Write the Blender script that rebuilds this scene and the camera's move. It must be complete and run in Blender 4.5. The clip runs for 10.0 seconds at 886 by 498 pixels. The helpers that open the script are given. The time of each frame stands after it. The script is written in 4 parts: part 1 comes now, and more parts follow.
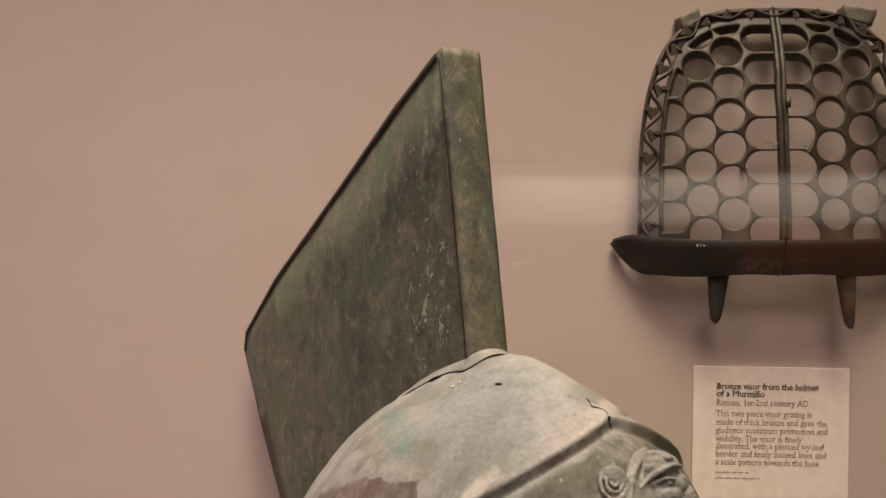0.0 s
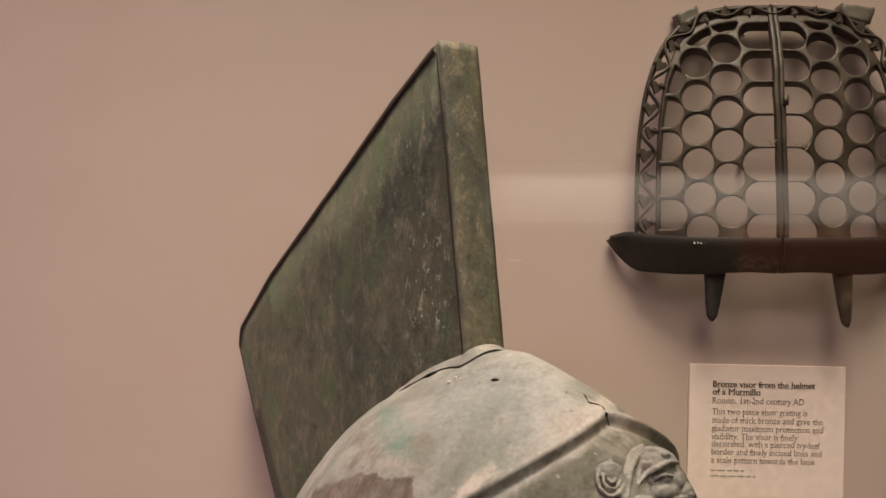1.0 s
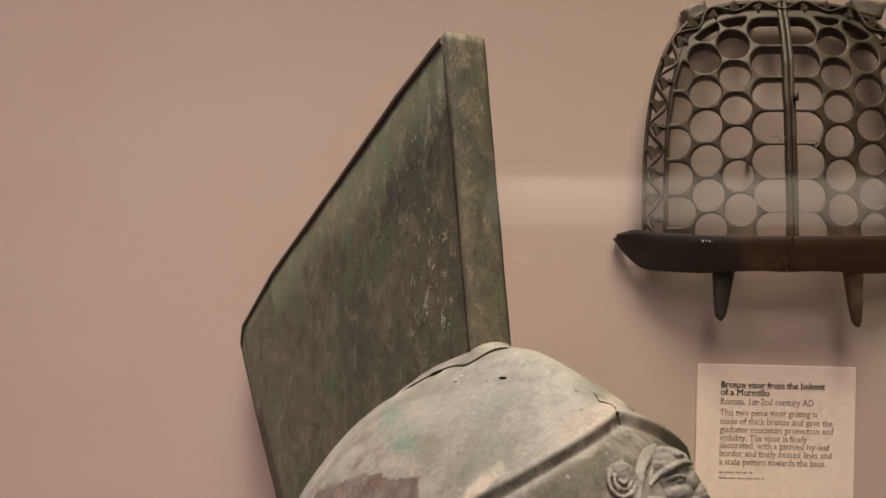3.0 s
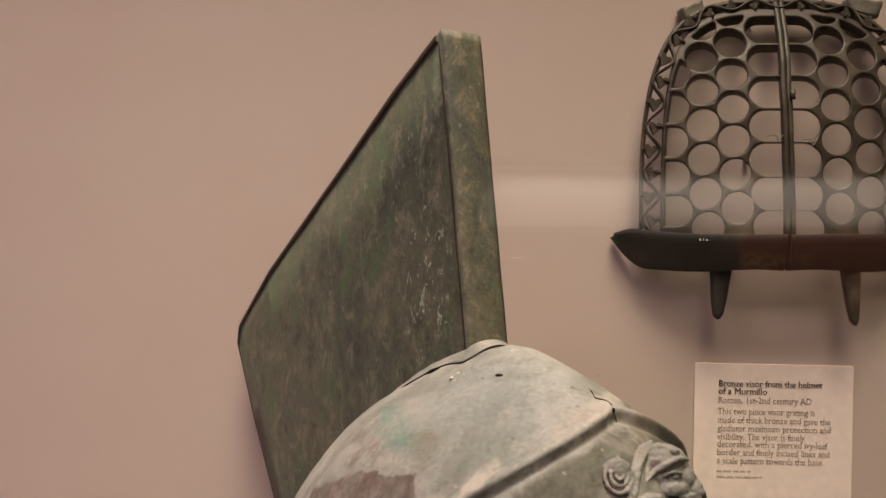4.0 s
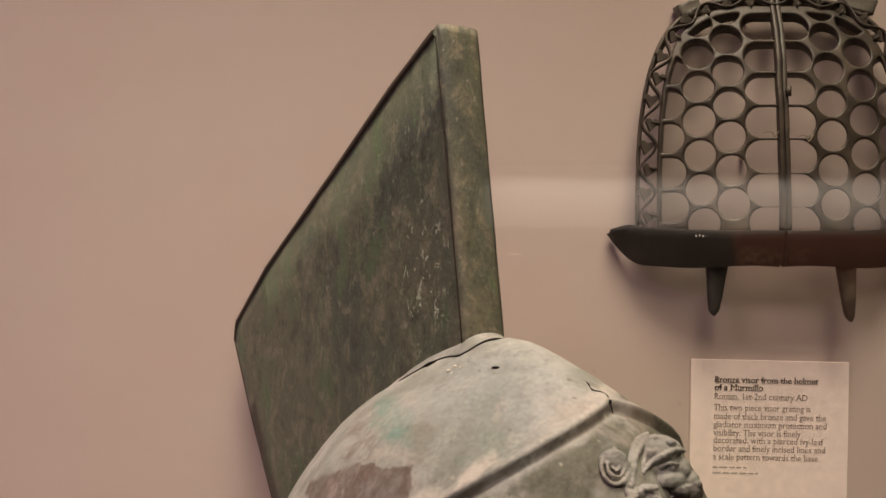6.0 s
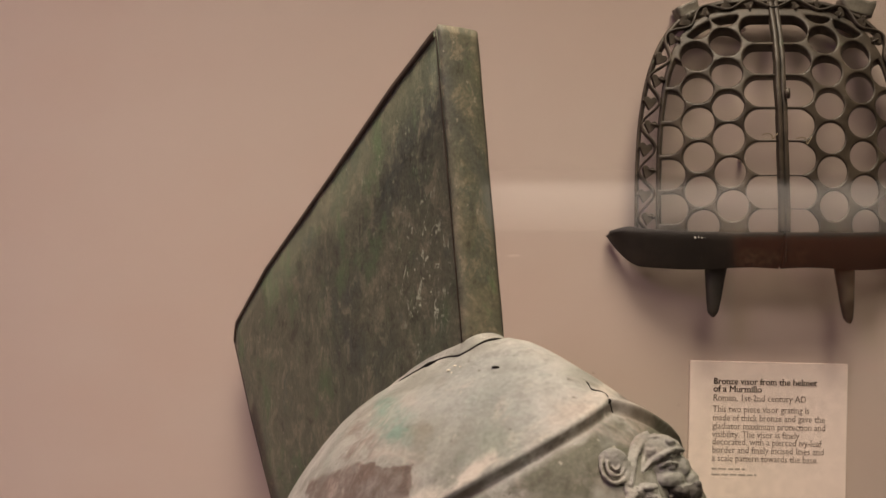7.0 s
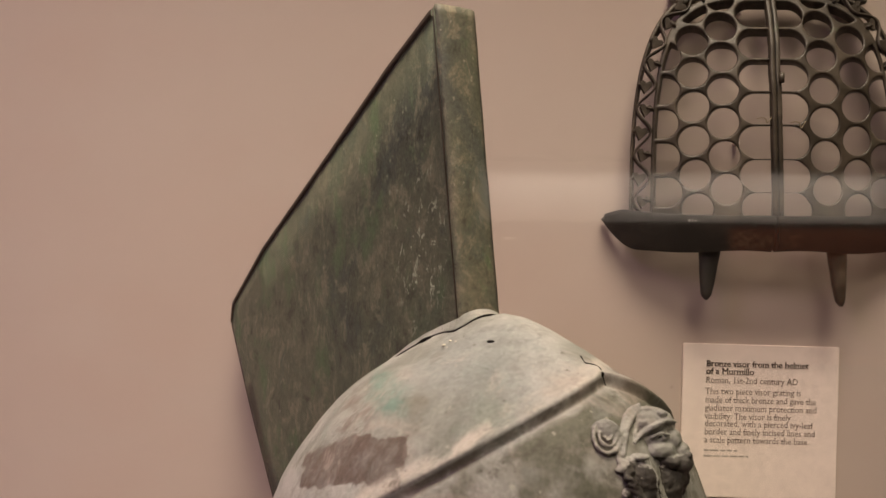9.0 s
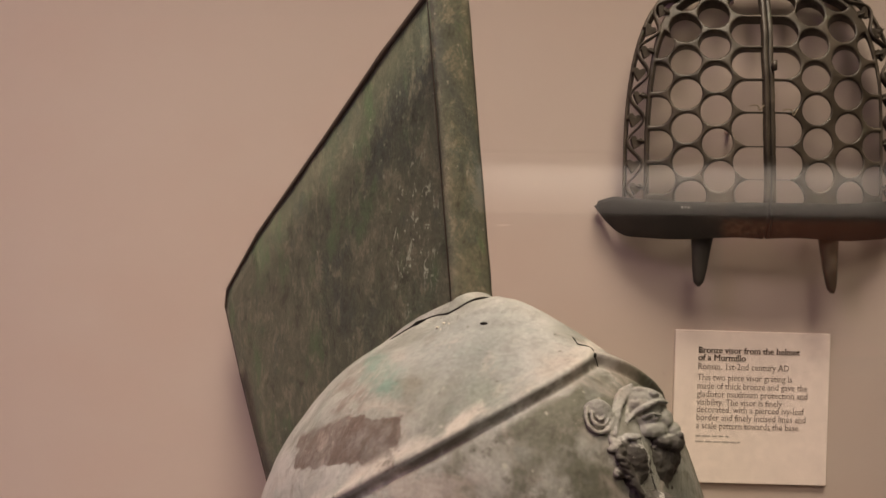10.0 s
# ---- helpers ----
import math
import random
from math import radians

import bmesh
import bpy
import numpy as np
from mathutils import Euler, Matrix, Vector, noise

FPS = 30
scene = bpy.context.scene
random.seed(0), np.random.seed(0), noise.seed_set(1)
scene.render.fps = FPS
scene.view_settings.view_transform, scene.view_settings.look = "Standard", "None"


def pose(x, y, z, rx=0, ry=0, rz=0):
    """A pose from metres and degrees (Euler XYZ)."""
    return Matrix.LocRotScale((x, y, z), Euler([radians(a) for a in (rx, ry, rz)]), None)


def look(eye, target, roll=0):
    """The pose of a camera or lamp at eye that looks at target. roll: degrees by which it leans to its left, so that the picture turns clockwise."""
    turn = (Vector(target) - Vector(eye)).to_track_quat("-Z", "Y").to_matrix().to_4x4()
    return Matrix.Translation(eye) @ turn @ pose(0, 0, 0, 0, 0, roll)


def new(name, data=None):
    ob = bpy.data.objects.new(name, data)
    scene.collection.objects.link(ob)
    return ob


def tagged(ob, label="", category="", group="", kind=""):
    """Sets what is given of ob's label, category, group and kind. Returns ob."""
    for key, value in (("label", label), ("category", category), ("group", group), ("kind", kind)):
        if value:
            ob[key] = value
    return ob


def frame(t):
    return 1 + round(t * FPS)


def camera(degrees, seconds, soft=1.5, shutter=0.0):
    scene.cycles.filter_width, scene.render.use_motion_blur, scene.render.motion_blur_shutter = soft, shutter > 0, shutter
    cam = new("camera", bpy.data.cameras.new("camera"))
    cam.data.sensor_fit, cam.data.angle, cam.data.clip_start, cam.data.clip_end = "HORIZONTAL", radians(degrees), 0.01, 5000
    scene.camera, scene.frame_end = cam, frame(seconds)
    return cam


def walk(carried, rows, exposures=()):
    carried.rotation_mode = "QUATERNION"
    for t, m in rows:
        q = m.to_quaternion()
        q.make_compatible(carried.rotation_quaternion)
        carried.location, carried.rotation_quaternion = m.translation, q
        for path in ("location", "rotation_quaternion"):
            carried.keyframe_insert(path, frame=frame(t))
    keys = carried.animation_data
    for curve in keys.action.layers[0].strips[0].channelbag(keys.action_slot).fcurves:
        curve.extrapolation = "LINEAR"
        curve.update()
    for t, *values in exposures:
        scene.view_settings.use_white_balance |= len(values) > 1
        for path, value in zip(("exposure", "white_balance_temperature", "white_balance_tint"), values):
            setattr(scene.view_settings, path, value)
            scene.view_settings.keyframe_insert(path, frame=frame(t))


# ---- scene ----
cam = camera(51.8, 10.0)
PATH = [
    (0, (0.013, -0.026, 1.451), (-0.012, 1.974, 1.455), -0.2),
    (0.5, (0.013, -0.026, 1.449), (-0.008, 1.974, 1.452), 0.0),
    (1, (0.012, -0.023, 1.449), (-0.002, 1.977, 1.45), 0.1),
    (1.5, (0.011, -0.02, 1.447), (-0.002, 1.98, 1.451), 0.3),
    (2, (0.01, -0.018, 1.446), (-0.005, 1.982, 1.448), 0.2),
    (2.5, (0.009, -0.014, 1.446), (-0.008, 1.986, 1.45), 0.2),
    (4, (0.011, -0.012, 1.443), (-0.004, 1.987, 1.454), 0.1),
    (4.5, (0.011, -0.013, 1.442), (0.002, 1.987, 1.456), 0.1),
    (5, (0.01, -0.012, 1.441), (-0.001, 1.988, 1.45), 0.1),
    (5.5, (0.011, -0.012, 1.44), (0.002, 1.988, 1.45), 0.1),
    (7, (0.01, -0.014, 1.437), (0.006, 1.986, 1.459), 0.2),
    (7.5, (0.01, -0.013, 1.437), (0.004, 1.987, 1.453), 0.3),
    (8, (0.01, -0.014, 1.436), (0.004, 1.986, 1.455), 0.2),
    (8.5, (0.01, -0.016, 1.433), (0.006, 1.984, 1.445), 0.4),
    (9, (0.01, -0.019, 1.429), (0.015, 1.981, 1.433), 0.5),
    (9.5, (0.01, -0.022, 1.427), (0.021, 1.978, 1.425), 0.5),
    (10, (0.01, -0.021, 1.424), (0.029, 1.979, 1.412), 0.6),
]
walk(cam, [(t, look(eye, target, roll)) for t, eye, target, roll in PATH])

# ---- world and lights ----
world = bpy.data.worlds.new("dim_gallery")
scene.world = world
world.use_nodes = True
world.node_tree.nodes["Background"].inputs[0].default_value = (1.0, 0.8, 0.65, 1)
world.node_tree.nodes["Background"].inputs[1].default_value = 0.02


def area_lamp(name, eye, target, power, sx, sy, colour, spread):
    data = bpy.data.lights.new(name, "AREA")
    data.shape, data.size, data.size_y, data.energy, data.color = "RECTANGLE", sx, sy, power, colour
    data.spread = radians(spread)
    ob = new(name, data)
    ob.matrix_world = look(eye, target)
    return tagged(ob, "unseen tinted lamp", "lamp")


area_lamp("showcase_strip", (-0.02, 0.23, 2.55), (-0.02, 0.72, 1.10), 3.25, 1.15, 0.34, (1.0, 0.83, 0.64), 43)
# unseen front lamp, added to brighten the middle of the wall
area_lamp("added_gallery_lamp", (0.20, -0.75, 3.1), (-0.06, 0.74, 1.33), 1.9, 1.0, 0.9, (1.0, 0.84, 0.61), 46)
# unseen pink lamp, added to tint the left of the wall
area_lamp("added_gallery_lamp", (-1.7, -0.9, 3.0), (-0.95, 0.74, 1.15), 3.6, 0.8, 0.6, (1.0, 0.58, 0.95), 68)
# unseen strip, added to light the board that the glass mirrors
area_lamp("added_board_strip", (1.35, -4.36, 1.920), (1.35, -4.42, 1.0), 12.0, 2.2, 0.03, (1.0, 0.86, 0.74), 110)


# ---- materials ----
class Mat:
    """A small builder of node materials."""

    def __init__(self, name, rough=0.6, metal=0.0, spec=0.5):
        self.m = bpy.data.materials.new(name)
        self.m.use_nodes = True
        self.t = self.m.node_tree
        self.b = self.t.nodes["Principled BSDF"]
        self.b.inputs["Roughness"].default_value = rough
        self.b.inputs["Metallic"].default_value = metal
        self.b.inputs["Specular IOR Level"].default_value = spec
        self.co = self.t.nodes.new("ShaderNodeTexCoord").outputs["Object"]

    def link(self, a, b):
        self.t.links.new(a, b)

    def noise(self, scale, detail=6, rough=0.6, stretch=(1, 1, 1), shift=(0, 0, 0), warp=0.0):
        mp = self.t.nodes.new("ShaderNodeMapping")
        mp.inputs["Scale"].default_value = stretch
        mp.inputs["Location"].default_value = shift
        self.link(self.co, mp.inputs["Vector"])
        n = self.t.nodes.new("ShaderNodeTexNoise")
        n.inputs["Scale"].default_value, n.inputs["Detail"].default_value = scale, detail
        n.inputs["Roughness"].default_value, n.inputs["Distortion"].default_value = rough, warp
        self.link(mp.outputs[0], n.inputs["Vector"])
        return n.outputs["Fac"]

    def ramp(self, fac, *stops):
        r = self.t.nodes.new("ShaderNodeValToRGB")
        e = r.color_ramp.elements
        while len(e) < len(stops):
            e.new(0.5)
        for k, (p, c) in zip(e, stops):
            k.position = p
            k.color = (*c, 1) if len(c) == 3 else c
        self.link(fac, r.inputs[0])
        return r.outputs[0]

    def step(self, fac, lo, hi):
        r = self.t.nodes.new("ShaderNodeMapRange")
        r.interpolation_type = "SMOOTHSTEP"
        r.inputs[1].default_value, r.inputs[2].default_value = lo, hi
        self.link(fac, r.inputs[0])
        return r.outputs[0]

    def calc(self, op, a, b):
        n = self.t.nodes.new("ShaderNodeMath")
        n.operation = op
        for k, v in enumerate((a, b)):
            if isinstance(v, (int, float)):
                n.inputs[k].default_value = v
            else:
                self.link(v, n.inputs[k])
        return n.outputs[0]

    def blob(self, centre, radii, ragged=0.5, scale=60, edge=0.15):
        """1 inside a ragged patch round centre, 0 outside."""
        mp = self.t.nodes.new("ShaderNodeMapping")
        mp.inputs["Location"].default_value = [-c / r for c, r in zip(centre, radii)]
        mp.inputs["Scale"].default_value = [1 / r for r in radii]
        self.link(self.co, mp.inputs["Vector"])
        ln = self.t.nodes.new("ShaderNodeVectorMath")
        ln.operation = "LENGTH"
        self.link(mp.outputs[0], ln.inputs[0])
        d = self.calc("ADD", ln.outputs["Value"], self.calc("MULTIPLY", self.calc("SUBTRACT", self.noise(scale, 5), 0.5), ragged * 3))
        return self.step(d, 1 + edge, 1 - edge)

    def mix(self, fac, a, b, mode="MIX"):
        n = self.t.nodes.new("ShaderNodeMix")
        n.data_type, n.blend_type = "RGBA", mode
        if isinstance(fac, (int, float)):
            n.inputs[0].default_value = fac
        else:
            self.link(fac, n.inputs[0])
        for k, v in ((6, a), (7, b)):
            if isinstance(v, tuple):
                n.inputs[k].default_value = (*v, 1)
            else:
                self.link(v, n.inputs[k])
        return n.outputs[2]

    def colour(self, c):
        if isinstance(c, tuple):
            self.b.inputs["Base Color"].default_value = (*c, 1)
        else:
            self.link(c, self.b.inputs["Base Color"])
        return self

    def rough(self, fac, lo, hi):
        r = self.t.nodes.new("ShaderNodeMapRange")
        r.inputs[3].default_value, r.inputs[4].default_value = lo, hi
        self.link(fac, r.inputs[0])
        self.link(r.outputs[0], self.b.inputs["Roughness"])
        return self

    def bump(self, height, strength, distance):
        n = self.t.nodes.new("ShaderNodeBump")
        n.inputs["Strength"].default_value, n.inputs["Distance"].default_value = strength, distance
        self.link(height, n.inputs["Height"])
        if self.b.inputs["Normal"].is_linked:
            self.link(self.b.inputs["Normal"].links[0].from_socket, n.inputs["Normal"])
        self.link(n.outputs[0], self.b.inputs["Normal"])
        return self


def cloth_wall(name, base):
    m = Mat(name, 0.9, spec=0.2)
    weave = m.noise(1.0, 5, 0.75, (34, 34, 420))
    fine = m.noise(1.0, 3, 0.6, (900, 900, 1400))
    stain = m.noise(5, 4, 0.6, (1, 1, 1.6))
    dark = tuple(c * 0.95 for c in base)
    pale = tuple(min(1, c * 1.035) for c in base)
    c = m.ramp(weave, (0.3, dark), (0.7, pale))
    c = m.mix(m.step(stain, 0.35, 0.75), c, tuple(v * f for v, f in zip(base, (0.97, 0.93, 0.92))))
    specks = m.step(m.noise(160, 2, 0.5, shift=(3, 1, 2)), 0.76, 0.80)
    c = m.mix(m.calc("MULTIPLY", specks, 0.35), c, tuple(v * 0.6 for v in base))
    for at, size, shade, much in (((0.0665, 0.74, 1.4400), (0.0055, 0.05, 0.0011), 1.3, 0.5), ((0.1328, 0.74, 1.3436), (0.0011, 0.05, 0.0009), 0.45, 0.6), ((0.2030, 0.74, 1.3173), (0.0012, 0.05, 0.0010), 0.5, 0.5)):
        c = m.mix(m.calc("MULTIPLY", m.blob(at, size, 0.3, 300, 0.3), much), c, tuple(min(1, v * shade) for v in base))
    m.colour(c).bump(m.calc("ADD", weave, fine), 0.15, 0.0005)
    return m.m


def pale_patina(name, stain_and_shade, masked=False):
    """The second argument scales the olive patina, and the shade painted in, under the brow ridge."""
    m = Mat(name, 0.55, 0.0, 0.4)
    big = m.noise(14, 5, 0.6, shift=(1.3, 0.2, 2.0), warp=0.4)
    mid = m.noise(55, 6, 0.65, warp=0.3)
    fine = m.noise(420, 5, 0.7)
    c = m.ramp(big, (0.32, (0.22, 0.23, 0.20)), (0.44, (0.36, 0.365, 0.335)), (0.55, (0.50, 0.495, 0.47)), (0.68, (0.43, 0.385, 0.345)))
    c = m.mix(m.calc("MULTIPLY", m.step(mid, 0.52, 0.72), 0.55), c, (0.22, 0.20, 0.16))
    c = m.mix(m.calc("MULTIPLY", m.step(m.noise(34, 5, 0.6, shift=(9, 4, 1)), 0.56, 0.68), 0.25), c, (0.22, 0.31, 0.26))
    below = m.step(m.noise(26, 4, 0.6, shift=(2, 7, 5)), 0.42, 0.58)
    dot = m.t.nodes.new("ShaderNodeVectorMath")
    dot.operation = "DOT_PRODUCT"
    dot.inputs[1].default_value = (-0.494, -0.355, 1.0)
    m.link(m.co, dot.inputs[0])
    front = m.calc("MULTIPLY", stain_and_shade, m.step(m.calc("ADD", dot.outputs["Value"], m.calc("MULTIPLY", m.noise(50, 4), 0.012)), 0.2400, 0.2330))
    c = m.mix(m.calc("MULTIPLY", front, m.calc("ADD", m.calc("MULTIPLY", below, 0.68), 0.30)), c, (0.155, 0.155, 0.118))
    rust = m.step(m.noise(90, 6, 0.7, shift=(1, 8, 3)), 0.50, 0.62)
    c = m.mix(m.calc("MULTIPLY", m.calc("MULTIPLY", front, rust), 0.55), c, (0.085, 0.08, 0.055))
    # a slanted pair of axes, level and upright, in which the stains of the near side lie
    flat = m.t.nodes.new("ShaderNodeVectorMath")
    flat.operation = "DOT_PRODUCT"
    flat.inputs[1].default_value = (0.575, 0.818, 0)
    m.link(m.co, flat.inputs[0])
    sep = m.t.nodes.new("ShaderNodeSeparateXYZ")
    m.link(m.co, sep.inputs[0])
    rag = m.calc("MULTIPLY", m.calc("SUBTRACT", m.noise(120, 5, 0.6, shift=(3, 3, 1)), 0.5), 0.012)
    u = m.calc("ADD", flat.outputs["Value"], rag)
    z = m.calc("ADD", sep.outputs["Z"], rag)
    near = m.step(sep.outputs["Y"], -0.02, -0.03)
    slope = m.calc("MULTIPLY", m.calc("ADD", u, 0.0467), 0.22)
    under = m.step(m.calc("SUBTRACT", z, slope), 0.2462, 0.2450)
    foot = m.calc("ADD", m.calc("MULTIPLY", m.calc("ADD", u, 0.06), 0.17), m.calc("MULTIPLY", m.calc("MAXIMUM", m.calc("SUBTRACT", -0.075, u), 0.0), -0.24))
    over = m.step(m.calc("SUBTRACT", z, foot), 0.2240, 0.2253)
    left = m.calc("MULTIPLY", m.step(m.calc("SUBTRACT", u, m.calc("MULTIPLY", m.calc("SUBTRACT", z, 0.2232), 1.6)), -0.1040, -0.1000), m.step(u, -0.1025, -0.1010))
    right = m.step(m.calc("ADD", u, m.calc("MULTIPLY", m.calc("SUBTRACT", 0.2457, z), 0.16)), -0.0462, -0.0474)
    brown = m.calc("MULTIPLY", m.calc("MULTIPLY", m.calc("MULTIPLY", under, over), m.calc("MULTIPLY", left, right)), near)
    worn = m.calc("ADD", 0.62, m.calc("MULTIPLY", m.step(m.noise(70, 5, 0.7, (1, 1, 0.6), shift=(2, 2, 7)), 0.62, 0.42), 0.3))
    c = m.mix(m.calc("MULTIPLY", brown, worn), c, (0.135, 0.098, 0.082))
    smear = m.calc("MULTIPLY", m.calc("MULTIPLY", m.step(u, -0.090, -0.080), m.step(u, -0.062, -0.070)), m.calc("MULTIPLY", m.step(z, 0.234, 0.240), m.step(z, 0.262, 0.246)))
    c = m.mix(m.calc("MULTIPLY", m.calc("MULTIPLY", smear, near), m.calc("MULTIPLY", m.step(m.noise(85, 5, 0.7, (1, 1, 0.5)), 0.40, 0.60), 0.8)), c, (0.20, 0.15, 0.13))
    teal = m.calc("MULTIPLY", m.calc("MULTIPLY", m.step(u, -0.073, -0.064), m.step(u, -0.044, -0.054)), m.calc("MULTIPLY", m.step(z, 0.249, 0.254), m.step(z, 0.268, 0.261)))
    c = m.mix(m.calc("MULTIPLY", m.calc("MULTIPLY", teal, near), m.calc("ADD", 0.25, m.calc("MULTIPLY", m.step(m.noise(75, 5, 0.7, shift=(5, 2, 2)), 0.40, 0.60), 0.5))), c, (0.17, 0.30, 0.25))
    # dark line under the ridge: its shade, put into the colour
    ridge_shade = m.calc("MULTIPLY", m.step(dot.outputs["Value"], 0.2315, 0.2340), m.step(dot.outputs["Value"], 0.2388, 0.2372))
    c = m.mix(m.calc("MULTIPLY", m.calc("MULTIPLY", ridge_shade, stain_and_shade), m.calc("MULTIPLY", m.step(mid, 0.30, 0.55), 0.7)), c, (0.10, 0.075, 0.055))
    blue = m.blob((0.025, -0.03, 0.277), (0.04, 0.03, 0.022), 0.8, 40, 0.6)
    c = m.mix(m.calc("MULTIPLY", blue, 0.5), c, (0.38, 0.41, 0.41))
    pink = m.step(m.noise(22, 5, 0.65, shift=(6, 1, 8), warp=0.8), 0.52, 0.66)
    c = m.mix(m.calc("MULTIPLY", pink, 0.5), c, (0.50, 0.43, 0.39))
    grey = m.step(m.noise(30, 5, 0.65, (1, 1, 1.5), shift=(1, 5, 2), warp=0.8), 0.55, 0.68)
    c = m.mix(m.calc("MULTIPLY", grey, 0.5), c, (0.26, 0.27, 0.25))
    # pale band on the ridge top, a highlight painted into the colour
    ridge_highlight = m.calc("MULTIPLY", m.step(dot.outputs["Value"], 0.2390, 0.2408), m.step(dot.outputs["Value"], 0.2500, 0.2450))
    c = m.mix(m.calc("MULTIPLY", ridge_highlight, m.step(mid, 0.35, 0.6)), c, (0.62, 0.575, 0.52))
    if masked:
        # dark brown patina and painted-in shade on the beard and locks of the mask, left pale along the strap
        a, b = m.calc("SUBTRACT", u, 0.0384), m.calc("SUBTRACT", z, 0.2509)
        beard = m.calc("MULTIPLY", m.step(m.calc("SUBTRACT", b, m.calc("MULTIPLY", a, 0.05)), -0.0118, -0.0132), m.step(m.calc("ADD", a, m.calc("MULTIPLY", b, 0.33)), -0.0025, -0.0010))
        strap = m.t.nodes.new("ShaderNodeMath")
        strap.operation = "ABSOLUTE"
        m.link(m.calc("SUBTRACT", m.calc("ADD", a, m.calc("MULTIPLY", m.calc("ADD", sep.outputs["Z"], -0.2419), 0.31)), 0.018), strap.inputs[0])
        beard = m.calc("MULTIPLY", beard, m.step(strap.outputs[0], 0.0003, 0.0010))
        c = m.mix(m.calc("MULTIPLY", beard, m.calc("ADD", 0.80, m.calc("MULTIPLY", m.step(mid, 0.6, 0.4), 0.16))), c, (0.030, 0.023, 0.018))
    flecks = m.step(m.noise(240, 3, 0.5, shift=(4, 4, 4)), 0.68, 0.73)
    c = m.mix(m.calc("MULTIPLY", flecks, 0.5), c, (0.55, 0.52, 0.45))
    pits = m.step(m.noise(300, 3, 0.5, shift=(7, 1, 3)), 0.69, 0.75)
    c = m.mix(m.calc("MULTIPLY", pits, 0.6), c, (0.09, 0.08, 0.06))
    m.colour(m.mix(0.25, c, m.ramp(fine, (0.3, (0.1, 0.1, 0.1)), (0.7, (0.9, 0.9, 0.9))), "OVERLAY"))
    m.rough(mid, 0.42, 0.72)
    m.bump(fine, 0.35, 0.0006).bump(mid, 0.3, 0.0015)
    return m.m


def dark_patina(name, lift=1.0, tint=(1, 1, 1)):
    m = Mat(name, 0.5, 0.0, 0.4)
    big = m.noise(13, 6, 0.65, (1, 1, 0.8), shift=(0.3, 1.2, 4.0), warp=0.8)
    mott = m.noise(72, 7, 0.75, (1, 1, 0.75), shift=(2, 2, 2), warp=0.5)
    streak = m.noise(190, 6, 0.7, (1, 1, 0.35), warp=0.4)
    fine = m.noise(520, 5, 0.7)
    s = lambda r, g, b: (r * lift * tint[0], g * lift * tint[1], b * lift * tint[2])
    c = m.ramp(big, (0.30, s(0.048, 0.058, 0.048)), (0.43, s(0.064, 0.074, 0.052)), (0.55, s(0.084, 0.089, 0.062)), (0.70, s(0.060, 0.082, 0.054)))
    c = m.mix(m.calc("MULTIPLY", m.step(mott, 0.50, 0.62), 0.7), c, s(0.145, 0.142, 0.100))
    c = m.mix(m.calc("MULTIPLY", m.step(mott, 0.47, 0.34), 0.75), c, s(0.030, 0.032, 0.024))
    c = m.mix(m.calc("MULTIPLY", m.step(streak, 0.54, 0.68), 0.45), c, s(0.15, 0.155, 0.11))
    c = m.mix(m.calc("MULTIPLY", m.step(m.noise(34, 5, 0.7, (1, 1, 0.6), shift=(8, 2, 6)), 0.54, 0.68), 0.6), c, s(0.060, 0.106, 0.051))
    c = m.mix(m.calc("MULTIPLY", m.step(m.noise(26, 5, 0.7, (1, 1, 0.7), shift=(3, 6, 9)), 0.56, 0.70), 0.5), c, s(0.040, 0.062, 0.056))
    zone = m.blob((-0.085, -0.0132, 0.355), (0.050, 0.05, 0.085), 0.4, 30, 0.5)
    flecks = m.step(m.noise(310, 4, 0.65, (1, 1, 0.5), shift=(1, 3, 8)), 0.57, 0.66)
    c = m.mix(m.calc("MULTIPLY", m.calc("MULTIPLY", m.calc("MULTIPLY", zone, flecks), m.step(m.noise(60, 4, 0.6, shift=(2, 5, 2)), 0.42, 0.6)), 0.7), c, s(0.21, 0.23, 0.165))
    bright = m.blob((-0.058, -0.0132, 0.330), (0.024, 0.05, 0.038), 0.5, 60, 0.4)
    chips = m.step(m.noise(210, 4, 0.65, (1, 1, 0.55), shift=(6, 3, 1), warp=0.6), 0.58, 0.64)
    c = m.mix(m.calc("MULTIPLY", m.calc("MULTIPLY", bright, chips), 0.9), c, s(0.33, 0.37, 0.28))
    c = m.mix(m.calc("MULTIPLY", m.step(m.noise(300, 3, 0.5, (1, 1, 0.7)), 0.68, 0.74), 0.5), c, s(0.24, 0.24, 0.19))
    m.colour(m.mix(0.35, c, m.ramp(fine, (0.3, (0.1, 0.1, 0.1)), (0.7, (0.9, 0.9, 0.9))), "OVERLAY"))
    m.rough(mott, 0.38, 0.68)
    m.bump(fine, 0.35, 0.0006).bump(mott, 0.45, 0.0015)
    return m.m


